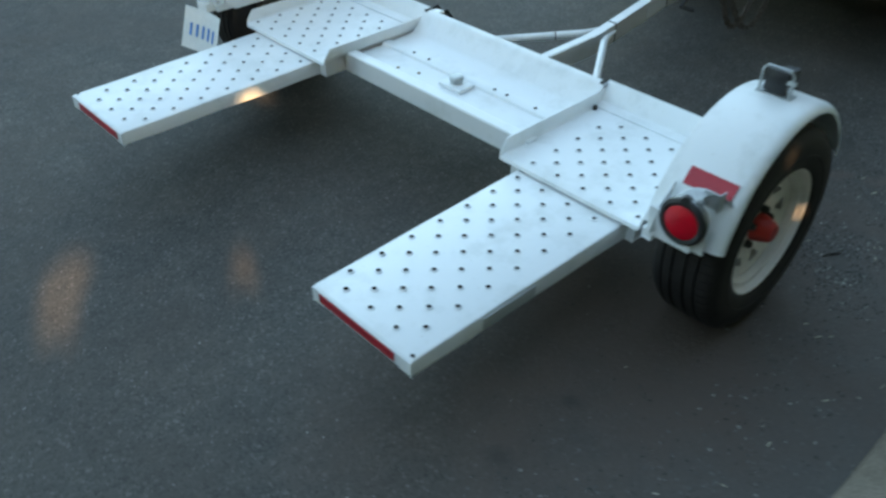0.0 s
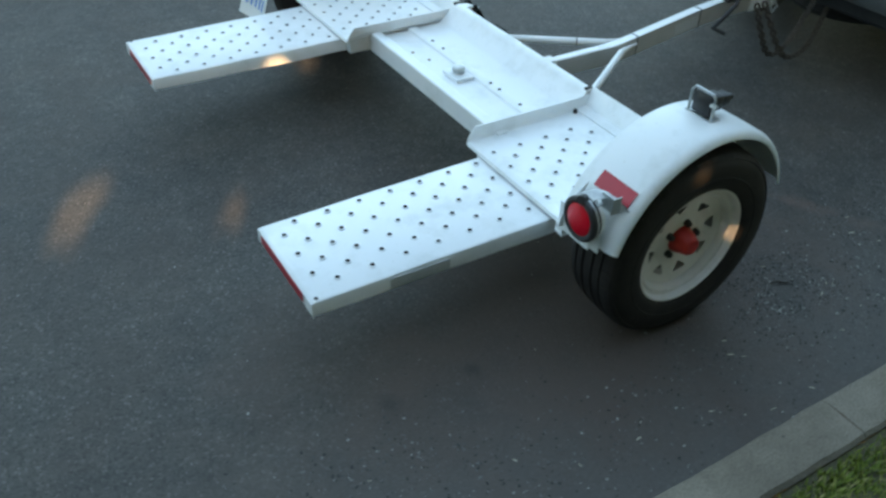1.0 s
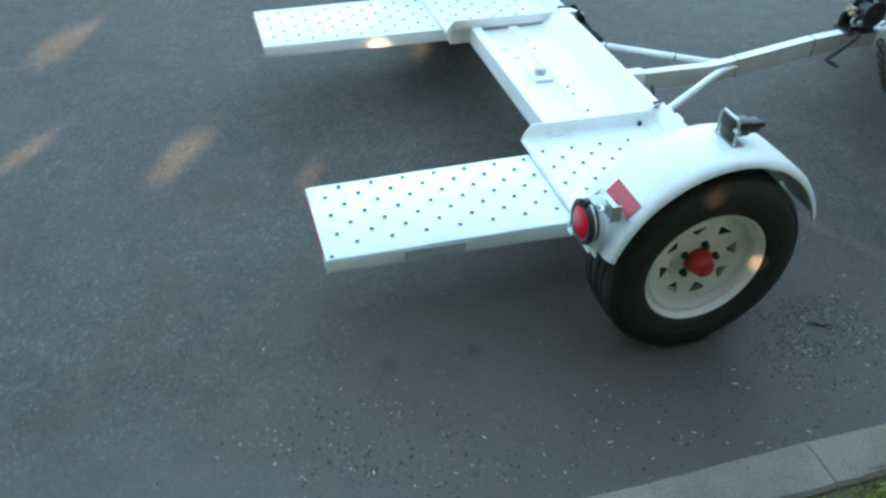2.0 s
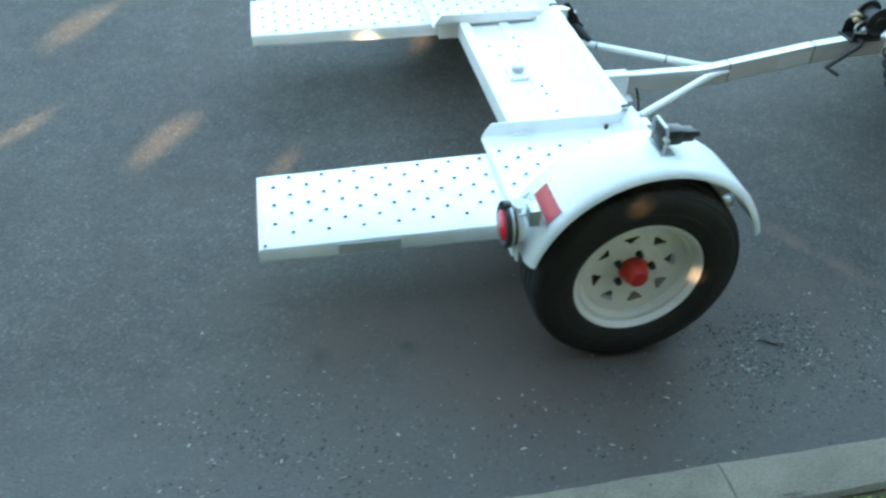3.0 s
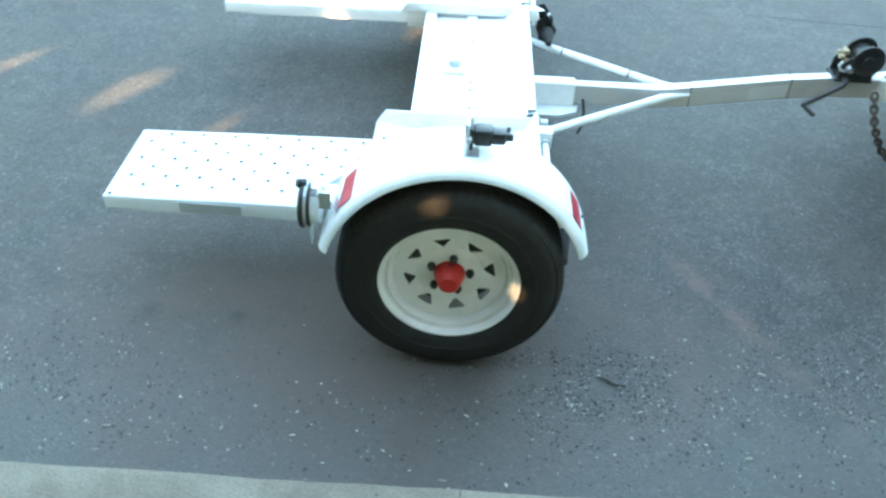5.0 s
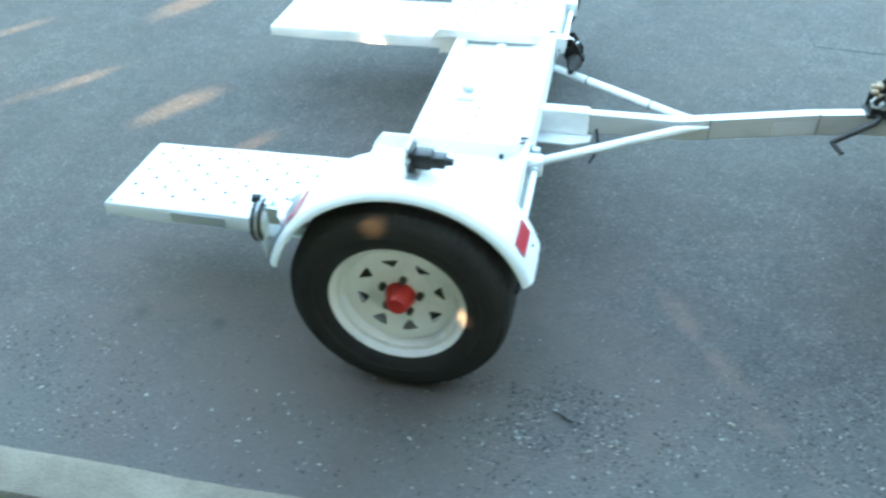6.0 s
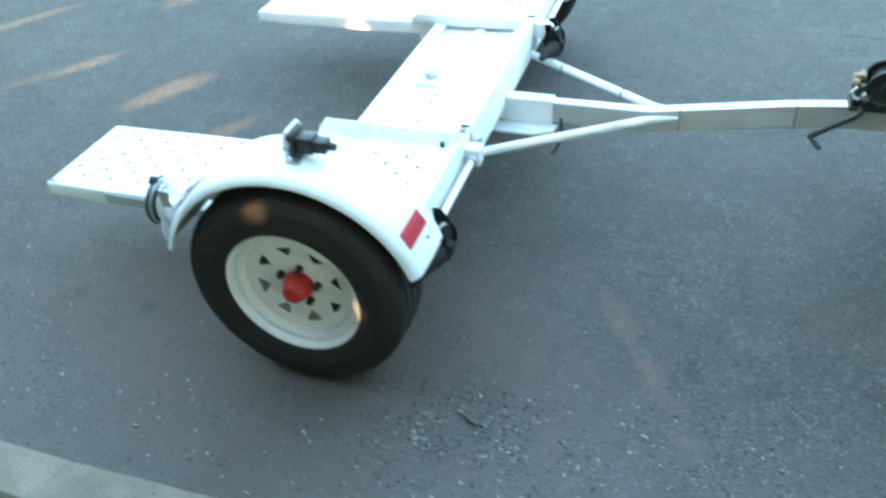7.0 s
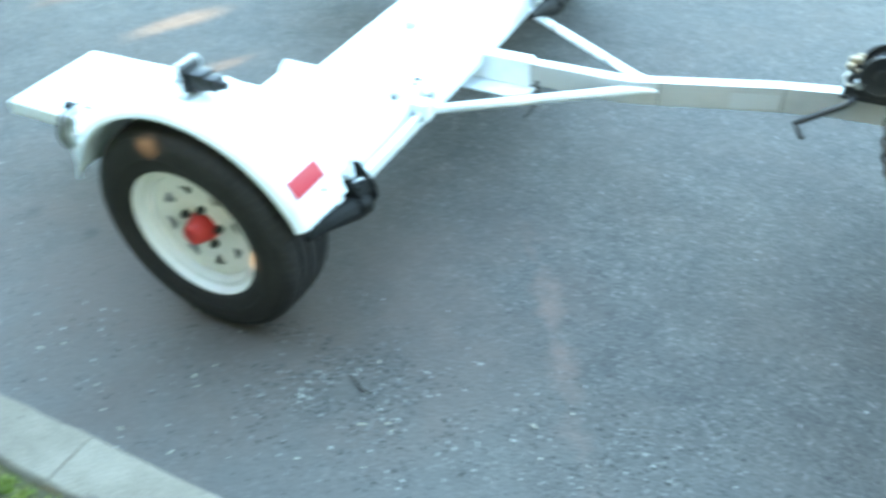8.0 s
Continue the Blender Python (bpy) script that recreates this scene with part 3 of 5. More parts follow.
def fender_side(s):
    Y = lambda v: YC + s * v
    vin, vout = 1.045, 1.262
    a0, a1 = radians(17.0), radians(162.5)
    n = 36
    section = [(vin, -0.001), (vin + 0.006, 0.0), (vin + 0.10, 0.002), (vout - 0.020, 0.001), (vout - 0.006, -0.003), (vout + 0.004, -0.009), (vout + 0.010, -0.017), (vout + 0.011, -0.024)]
    rows = []
    for k in range(n + 1):
        a = a0 + (a1 - a0) * k / n
        row = []
        skew = 0.036 * (1 - k / n)          # narrower towards the front
        for v, d in section:
            e = 0.0
            # the ends are cut with rounded outer corners
            q = (v - vin) / (vout - vin)
            if k == 0 or k == n:
                e = 0.030 * max(0.0, q - 0.85) + (0.02 * max(0.0, 0.3 - q))
            aa = a + (e if k == 0 else -e)
            r = fender_r(a) + d
            row.append(Vector((r * math.cos(aa), Y(v - skew * q), AXLE_Z + r * math.sin(aa))))
        rows.append(row)
    bm = bmesh.new()
    sheet(rows, 0.004, bm)
    fender = part("fender", bm, PAINT, dolly, "white rounded mudguard with a rolled outer edge", smooth=True)
    # inner skirt
    pts = [((fender_r(a) - 0.002) * math.cos(a), AXLE_Z + (fender_r(a) - 0.002) * math.sin(a)) for a in (radians(20) + (radians(160) - radians(20)) * k / 28 for k in range(29))]
    pts += [(-0.30, 0.395), (0.27, 0.395)]
    part("skirt", prism(pts, 'y', Y(vin + 0.001), Y(vin + 0.005)), PAINT, fender)
    # rear gusset and front gusset
    part("gusset", prism([(-0.352, 0.425), (-0.392, 0.430), (-0.372, 0.500), (-0.300, 0.555)], 'y', Y(1.085), Y(1.090)), PAINT, fender)
    part("gusset", prism([(Y(1.07), 0.415), (Y(1.20), 0.415), (Y(1.205), 0.44), (Y(1.10), 0.50), (Y(1.07), 0.50)], 'x', -0.375, -0.371), PAINT, fender)
    part("stay", box(-0.372, -0.16, Y(1.06), Y(1.085), 0.395, 0.425, 0.003), PAINT, fender)
    part("stay", box(0.16, 0.352, Y(1.05), Y(1.075), 0.405, 0.43, 0.003), PAINT, fender)
    # tape patches that follow the curve
    for lo, hi, v0, v1 in ((134.3, 142.0, 1.102, 1.238), (28.3, 35.6, 1.086, 1.203)):
        rows = []
        for k in range(5):
            a = radians(lo + (hi - lo) * k / 4)
            r = fender_r(a) + 0.0048
            rows.append([Vector((r * math.cos(a), Y(v), AXLE_Z + r * math.sin(a))) for v in (v0, (v0 + v1) / 2, v1)])
        b2 = bmesh.new()
        sheet(rows, 0.0012, b2)
        part("reflector_tape", b2, TAPE_RED, fender, "faded red reflective tape")
    a = radians(24.5)
    part("screw", lathe([(0.0, 0.004), (0.004, 0.003), (0.005, 0.0)], (fender_r(a) * math.cos(a) + 0.003, Y(1.115), AXLE_Z + (fender_r(a) + 0.003) * math.sin(a)), 'z', 8), HOLE, fender)
    return fender


def wheel_side(s):
    Y = lambda v: YC + s * v
    # offsets along the axle run inwards from the rim's outer flange
    y0 = Y(1.245)
    q = -s            # inwards
    hub = empty("wheel")
    hub.parent = dolly
    hub["label"] = "trailer wheel with cream steel spoke rim"
    c = (0, y0, AXLE_Z)
    R = AXLE_Z + 0.001
    prof = [(0.188, 0.010), (0.196, -0.004), (0.215, -0.012), (0.245, -0.016), (0.274, -0.015), (0.291, -0.0095), (0.303, 0.003), (0.3085, 0.014),
            (0.3100, 0.034), (0.3075, 0.036), (0.3075, 0.041), (0.316, 0.043), (R, 0.066), (0.309, 0.068), (0.309, 0.074), (R, 0.076), (R, 0.106), (0.309, 0.108), (0.309, 0.114), (R, 0.116),
            (0.316, 0.139), (0.3075, 0.141), (0.3075, 0.146), (0.3145, 0.148), (0.3105, 0.164), (0.304, 0.176), (0.292, 0.186), (0.270, 0.195), (0.245, 0.198), (0.215, 0.194), (0.196, 0.186), (0.188, 0.172)]
    tyre = part("tyre", lathe([(r, q * o) for r, o in prof], c, 'y', 96), RUBBER, hub, "black worn rubber tyre", smooth=True)
    # shoulder blocks with narrow open sipes between them
    bm = bmesh.new()
    for k in range(72):
        m = Matrix.Translation(c) @ Matrix.Rotation(-2 * math.pi * k / 72, 4, 'Y')
        own = prism([(r, q * o) for r, o in ((0.2965, -0.0085), (0.3080, 0.0020), (0.3135, 0.0140), (0.3160, 0.0345), (0.3060, 0.0345), (0.2900, 0.0000))], 'z', -0.0127, 0.0127)
        bmesh.ops.transform(own, matrix=m, verts=own.verts)
        merge(bm, own)
    tagged(part("shoulder_tread", bm, RUBBER, tyre), kind="stuff")
    part("sidewall_ring", lathe([(0.2365, q * -0.0145), (0.238, q * -0.0172), (0.241, q * -0.0172), (0.2425, q * -0.0150)], c, 'y', 96), RUBBER, tyre, smooth=True)
    # rim: flange, bead seat, well
    rp = [(0.1980, 0.008), (0.1985, 0.000), (0.1955, -0.0045), (0.1905, -0.003), (0.1870, 0.005), (0.1850, 0.0155), (0.1770, 0.0185), (0.1735, 0.0150), (0.1685, 0.0155), (0.1640, 0.0240), (0.1600, 0.034), (0.157, 0.046), (0.157, 0.10), (0.178, 0.14), (0.186, 0.165), (0.197, 0.17), (0.198, 0.175)]
    rim = part("rim", lathe([(r, q * o) for r, o in rp], c, 'y', 80), PAINT2, hub, "cream painted steel rim", smooth=True)
    # dished disc with eight triangular openings
    bm = bmesh.new()
    def ring(r, n):
        vs = [bm.verts.new((r * math.cos(2 * math.pi * k / n), 0, r * math.sin(2 * math.pi * k / n))) for k in range(n)]
        return [bm.edges.new((vs[k], vs[(k + 1) % n])) for k in range(n)]
    edges = ring(0.1575, 64) + ring(0.030, 24)
    for k in range(8):
        a = 2 * math.pi * k / 8 + radians(12)
        pts2 = []
        for (r, t) in ((0.126, -0.021), (0.126, 0.021), (0.121, 0.0245), (0.098, 0.005), (0.096, 0.0), (0.098, -0.005), (0.121, -0.0245)):
            pts2.append(bm.verts.new((r * math.cos(a) - t * math.sin(a), 0, r * math.sin(a) + t * math.cos(a))))
        edges += [bm.edges.new((pts2[i], pts2[(i + 1) % len(pts2)])) for i in range(len(pts2))]
    bmesh.ops.triangle_fill(bm, edges=edges, use_beauty=True)
    bmesh.ops.solidify(bm, geom=bm.faces[:], thickness=0.004)
    for v in bm.verts:
        r = math.hypot(v.co.x, v.co.z)
        dish = 0.050 if r < 0.10 else 0.050 - 0.010 * min(1.0, (r - 0.10) / 0.04)
        v.co = Vector((v.co.x, v.co.y + q * dish, v.co.z)) + Vector(c)
    part("disc", bm, PAINT2, rim)
    part("brake_drum", lathe([(0.0, q * 0.076), (0.132, q * 0.076), (0.140, q * 0.083), (0.140, q * 0.14), (0.0, q * 0.14)], c, 'y', 32), DRUM, hub, "dull grey drum behind the rim")
    # tapered grease cap that stands proud of the nuts
    part("hub_cap", lathe([(0.044, q * 0.049), (0.0435, q * 0.040), (0.039, q * 0.026), (0.033, q * 0.008), (0.029, q * -0.004), (0.024, q * -0.009), (0.0, q * -0.011)], c, 'y', 40), RED, hub, "bright red painted hub cap", smooth=True)
    for k in range(5):
        a = 2 * math.pi * k / 5 + radians(80)
        p = (0.0572 * math.cos(a), y0, AXLE_Z + 0.0572 * math.sin(a))
        part("lug_nut", lathe([(0.012, q * 0.049), (0.0115, q * 0.036), (0.009, q * 0.028), (0.006, q * 0.026), (0.0, q * 0.026)], p, 'y', 6), BLACK, hub, "dark lug nut")
    part("axle_stub", rod([(0, Y(1.06), AXLE_Z), (0, Y(0.93), 0.30)], 0.024, 12), HOLE, hub)


def tail_light(s):
    Y = lambda v: YC + s * v
    lamp = empty("tail_light")
    lamp.parent = dolly
    lamp["label"] = "round red tail light in a black rubber ring"
    c = (-0.392, Y(1.176), 0.512)
    part("housing_ring", lathe([(0.047, -0.010), (0.056, -0.013), (0.064, -0.009), (0.066, -0.003), (0.065, 0.002), (0.050, 0.004)], c, 'x', 40), BLACK, lamp, smooth=True)
    part("lens", lathe([(0.0, -0.018), (0.02, -0.0175), (0.038, -0.015), (0.047, -0.010), (0.050, 0.0)], c, 'x', 40), LENS, lamp, "bright red ribbed lens", smooth=True)
    part("flange", lathe([(0.050, 0.003), (0.0635, 0.003), (0.0645, 0.006), (0.0630, 0.010), (0.050, 0.011)], c, 'x', 40), ZINC, lamp, smooth=True)
    part("gasket", lathe([(0.050, 0.010), (0.0600, 0.010), (0.0600, 0.019), (0.050, 0.019)], c, 'x', 40), BLACK, lamp, smooth=True)
    part("lamp_back", lathe([(0.0535, 0.018), (0.0535, 0.034), (0.050, 0.040), (0.0, 0.042)], c, 'x', 40), PAINT, lamp, "pale round lamp back", smooth=True)
    part("cable_boot", rod([(c[0] + 0.002, Y(1.172), 0.572), (c[0] - 0.018, Y(1.180), 0.580)], [0.015, 0.012], 10), BLACK, lamp)
    b = bmesh.new()
    box(-0.380, -0.305, Y(1.150), Y(1.205), 0.558, 0.561, 0.0, b)
    box(-0.382, -0.379, Y(1.150), Y(1.205), 0.535, 0.561, 0.0, b)
    box(-0.345, -0.342, Y(1.190), Y(1.235), 0.548, 0.592, 0.0, b)
    box(-0.345, -0.315, Y(1.230), Y(1.233), 0.540, 0.590, 0.0, b)
    part("clip", b, ZINC, lamp, "bent galvanised clip")
    part("clip", rod([(-0.378, Y(1.14), 0.565), (-0.360, Y(1.17), 0.582), (-0.335, Y(1.20), 0.580), (-0.320, Y(1.215), 0.560)], 0.004, 8), ZINC, lamp)
    strip = []
    for px, py, pz in ((-0.388, 1.165, 0.556), (-0.372, 1.172, 0.578), (-0.350, 1.186, 0.586), (-0.326, 1.204, 0.580), (-0.306, 1.222, 0.566), (-0.296, 1.230, 0.548)):
        strip.append([Vector((px, Y(py + d), pz + 0.004 * math.sin(9 * d * px * 40))) for d in (-0.020, -0.004, 0.012, 0.022)])
    part("clip", sheet(strip, 0.0018, bmesh.new()), ZINC, lamp, "crumpled galvanised strap over the lamp", smooth=True)
    part("bracket", prism([(Y(1.09), 0.420), (Y(1.235), 0.425), (Y(1.235), 0.47), (Y(1.20), 0.54), (Y(1.13), 0.54), (Y(1.09), 0.46)], 'x', -0.372, -0.368), PAINT, lamp)


def marker_lamp(s):
    Y = lambda v: YC + s * v
    lamp = empty("marker_lamp")
    lamp.parent = dolly
    lamp["label"] = "black side lamp in a galvanised hoop on the mudguard"
    top = AXLE_Z + 0.379
    x = 0.045
    cz = top + 0.039
    yl = Y(1.135)
    face = box(x - 0.022, x - 0.004, yl - 0.033, yl + 0.033, cz - 0.036, cz + 0.028, 0.007)
    lathe([(0.0, -0.026), (0.018, -0.0255), (0.026, -0.022), (0.027, -0.018)], (x, yl, cz - 0.004), 'x', 24, face)
    part("lamp_face", face, BLACK, lamp, smooth=True)
    body = box(x - 0.004, x + 0.044, yl - 0.024, yl + 0.024, cz - 0.028, cz + 0.018, 0.008)
    box(x + 0.040, x + 0.078, yl - 0.019, yl + 0.019, cz - 0.024, cz + 0.010, 0.006, body)
    rod([(x + 0.074, yl, cz - 0.008), (x + 0.096, yl, cz - 0.009)], [0.012, 0.010], 12, body)
    part("lamp_body", body, BLACK, lamp, smooth=True)
    ya, yb = Y(1.093), Y(1.178)
    ym = 1 if yb > ya else -1
    hoop = rod([(x - 0.018, ya, top - 0.004), (x - 0.018, ya, cz + 0.022), (x - 0.018, ya + ym * 0.010, cz + 0.035), (x - 0.018, yb - ym * 0.010, cz + 0.035), (x - 0.018, yb, cz + 0.022), (x - 0.018, yb, top - 0.004)], 0.0042, 8)
    box(x - 0.026, x + 0.012, min(ya, yb) - 0.006, max(ya, yb) + 0.006, top - 0.003, top + 0.0015, 0.0, hoop)
    part("hoop", hoop, ZINC, lamp, "thin galvanised hoop bracket")
    part("bolt", rod([(x - 0.016, Y(1.186), cz + 0.004), (x - 0.016, Y(1.165), cz + 0.004)], 0.007, 8), ZINC, lamp)


for side in (-1, 1):
    ramp_side(side)
    platform_side(side)
    fender_side(side)
    wheel_side(side)
    tail_light(side)
    marker_lamp(side)


def centre_deck():
    lo, hi = YC - 0.462, YC + 0.462
    deck = part("deck_sheet", sheet([[Vector((x, y, z)) for x, z in ((-0.130, 0.331), (0.000, 0.331), (0.004, 0.333), (0.007, 0.340), (0.011, 0.343), (0.046, 0.343), (0.050, 0.339), (0.053, 0.333), (0.158, 0.338), (0.172, 0.344), (0.222, 0.402), (0.228, 0.409), (0.236, 0.413), (0.252, 0.416), (0.259, 0.413), (0.263, 0.402), (0.265, 0.27))] for y in (lo, YC, hi)], 0.005, bmesh.new()), PAINT, dolly, "white folded steel deck with faint scuffs", smooth=True)
    part("rear_rail", box(-0.172, -0.124, lo - 0.02, hi + 0.02, 0.272, 0.352, 0.006), PAINT, deck)
    part("front_rail", box(0.190, 0.258, lo - 0.55, hi + 0.55, 0.262, 0.338, 0.006), PAINT, deck)
    part("pivot_plate", box(-0.074, 0.003, YC - 0.062, YC + 0.048, 0.332, 0.346, 0.003), PAINT, deck)
    part("pivot_bolt", lathe([(0.0, 0.374), (0.014, 0.3735), (0.022, 0.371), (0.0265, 0.365), (0.0265, 0.357), (0.023, 0.352), (0.023, 0.3455)], (-0.031, YC - 0.004, 0), 'z', 20), ZINC, deck, "dull steel pivot bolt", smooth=True)
    for x, y in ((0.033, 0.30), (0.033, 0.215), (0.033, -0.135), (0.033, -0.195), (0.033, -0.33), (-0.085, 0.26), (-0.09, -0.40), (-0.06, 0.17)):
        part("deck_bolt", lathe([(0.0, 0.004), (0.006, 0.003), (0.0075, 0.0)], (x, YC + y, 0.3425 if x > 0 else 0.331), 'z', 8), HOLE if x > 0 else RUST, deck)
    part("axle_beam", box(-0.05, 0.03, YC - 0.95, YC + 0.95, 0.235, 0.300, 0.006), PAINT, dolly)


centre_deck()


def tongue():
    w = 0.021
    YT = YC - 0.008
    zt = 0.302
    b = bmesh.new()
    spine = [(0.18, zt), (0.74, zt + 0.000), (0.80, zt + 0.004), (0.86, zt + 0.013), (1.24, zt + 0.073), (1.40, zt + 0.090), (1.50, zt + 0.094), (1.61, zt + 0.092)]
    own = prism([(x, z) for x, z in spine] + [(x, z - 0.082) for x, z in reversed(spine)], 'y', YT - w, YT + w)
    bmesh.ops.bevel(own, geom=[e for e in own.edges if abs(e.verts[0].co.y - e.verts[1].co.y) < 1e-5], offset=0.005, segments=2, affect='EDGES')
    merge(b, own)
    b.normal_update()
    # the y-facing sides get a greyer paint with their shade put into the colour
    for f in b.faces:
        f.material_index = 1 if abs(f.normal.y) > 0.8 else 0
    beam = part("drawbar", b, (PAINT, PAINT_SHADE), dolly, "square white steel drawbar with shade coloured into its sides", smooth=True)
    part("sleeve", box(0.20, 0.442, YT - w - 0.006, YT + w + 0.006, 0.212, 0.309, 0.005), PAINT, beam)
    part("keeper_plate", prism([(0.20, YC - 0.108), (0.385, YC - 0.108), (0.455, YC - 0.072), (0.462, YC - 0.022), (0.20, YC - 0.022)], 'z', 0.202, 0.210, None, 0.002), PAINT, beam)
    part("keeper_pin", rod([(0.475, YC - 0.045, 0.250), (0.485, YC - 0.065, 0.205), (0.478, YC - 0.10, 0.165), (0.462, YC - 0.125, 0.145)], 0.006, 8), HOLE, beam, "dark rusty locking pin")
    def band(x, zo):
        ob = bmesh.new()
        for x0, x1, y0, y1, z0, z1 in ((x - 0.0012, x + 0.0012, YT - w - 0.003, YT + w + 0.003, zo + 0.0005, zo + 0.003), (x - 0.0012, x + 0.0012, YT - w - 0.003, YT - w - 0.0005, zo - 0.086, zo + 0.003),
                                       (x - 0.0012, x + 0.0012, YT + w + 0.0005, YT + w + 0.003, zo - 0.086, zo + 0.003)):
            box(x0, x1, y0, y1, z0, z1, 0.0, ob)
        part("cable_tie", ob, BLACK, beam, "thin black cable tie")
    band(0.888, zt + 0.0175)
    band(1.258, zt + 0.075)
    tape = prism([(1.108, 0.330), (1.250, 0.352), (1.250, 0.305), (1.108, 0.278)], 'y', YT - w - 0.0005, YT - w - 0.0025)
    part("tape", tape, TAPE_GREY, beam, "silver grey reflective tape")
    for s in (-1, 1):
        br = part("brace", rod([(0.262, YC + s * 0.392, 0.282), (0.55, YC + s * 0.205, 0.282), (0.775, YC + s * 0.058, 0.282)], 0.0155, 16), PAINT, dolly, "white round steel brace", smooth=True)
        part("flattened_end", rod([(0.765, YC + s * 0.0645, 0.282), (0.805, YC + s * 0.046, 0.283), (0.850, YC + s * 0.036, 0.286), (0.885, YC + s * 0.033, 0.289)], [0.0152, 0.013, 0.008, 0.005], 12), PAINT, br, smooth=True)
        if s > 0:
            for f in (0.30, 0.80):
                p0, p1 = Vector((0.262, YC + s * 0.392, 0.282)), Vector((0.775, YC + s * 0.058, 0.282))
                p = p0.lerp(p1, f)
                d = (p1 - p0).normalized() * 0.0025
                part("cable_tie", rod([p - d, p + d], 0.0168, 16), BLACK, br, "thin black cable tie")
    # tie-down shafts with ratchets in front of the platforms
    for y0, y1, fx in ((0.30, 0.76, 0.0), (1.68, 2.16, 0.03)):
        sh = part("strap_shaft", rod([(0.293, y0 - 0.01, 0.345), (0.293, y1, 0.352)], 0.0112, 14), PAINT, dolly, "white strap winding shaft", smooth=True)
        part("end_bracket", box(0.260, 0.316, y1 - 0.055, y1 - 0.005, 0.325, 0.386, 0.004), PAINT, sh)
        part("end_ring", lathe([(0.013, -0.012), (0.019, -0.012), (0.019, 0.012), (0.013, 0.012)], (0.288, y1 + 0.012, 0.378), 'x', 18, closed=True), ZINC, sh, smooth=True)
        part("collar", rod([(0.293, y1 - 0.075, 0.351), (0.293, y1 - 0.068, 0.351)], 0.017, 14), ZINC, sh)
        if y0 > 1:
            part("end_bracket", prism([(0.258, 0.350), (0.258, 0.404), (0.300, 0.402), (0.335, 0.388), (0.338, 0.376), (0.300, 0.352)], 'y', y0 - 0.012, y0 + 0.030, None, 0.003), PAINT, sh)
        # the ratchet: two pressed cheeks round a drum, a round knob and a tapered handle with the strap wound on it
        shell = [(0.276 + fx, 0.398), (0.300 + fx, 0.402), (0.322 + fx, 0.372), (0.344 + fx, 0.338), (0.346 + fx, 0.300), (0.326 + fx, 0.268), (0.290 + fx, 0.262)]
        rat = part("ratchet", prism(shell, 'y', y0 - 0.012, y0 - 0.006, None, 0.001), BLACK_DULL, sh, "black ratchet mechanism", smooth=True)
        part("cheek", prism([(x + 0.004, z + 0.002) for x, z in shell], 'y', y0 + 0.052, y0 + 0.058, None, 0.001), BLACK_DULL, rat)
        part("drum", rod([(0.306 + fx, y0 - 0.010, 0.328), (0.306 + fx, y0 + 0.055, 0.328)], 0.034, 16), BLACK_DULL, rat, smooth=True)
        part("pawl", box(0.300 + fx, 0.334 + fx, y0 - 0.006, y0 + 0.052, 0.352, 0.366, 0.003), BLACK_DULL, rat)
        part("spring_clip", rod([(0.318 + fx, y0 + 0.000, 0.376), (0.324 + fx, y0 + 0.014, 0.380), (0.326 + fx, y0 + 0.026, 0.374)], 0.004, 8), ZINC, rat, smooth=True)
        part("release_knob", rod([(0.338 + fx, y0 - 0.026, 0.318), (0.340 + fx, y0 - 0.022, 0.318), (0.340 + fx, y0 + 0.014, 0.314), (0.338 + fx, y0 + 0.018, 0.314)], [0.012, 0.019, 0.019, 0.012], 14), BLACK_DULL, rat, smooth=True)
        handle = rod([(0.312 + fx, y0 - 0.228, 0.352), (0.314 + fx, y0 - 0.218, 0.351), (0.316 + fx, y0 - 0.150, 0.340), (0.318 + fx, y0 - 0.080, 0.322), (0.318 + fx, y0 - 0.010, 0.300), (0.318 + fx, y0 + 0.030, 0.290)], [0.007, 0.012, 0.019, 0.028, 0.036, 0.034], 10)
        part("handle", handle, BLACK_DULL, rat, "tapered black ratchet handle")
    # rounded tab at the front corner of the kerb-side platform
    part("corner_tab", prism([(0.255, 0.225), (0.272, 0.236), (0.288, 0.258), (0.297, 0.280), (0.296, 0.292), (0.288, 0.302), (0.262, 0.318), (0.255, 0.318)], 'z', 0.386, 0.426, None, 0.004), PAINT, dolly, smooth=True)


tongue()


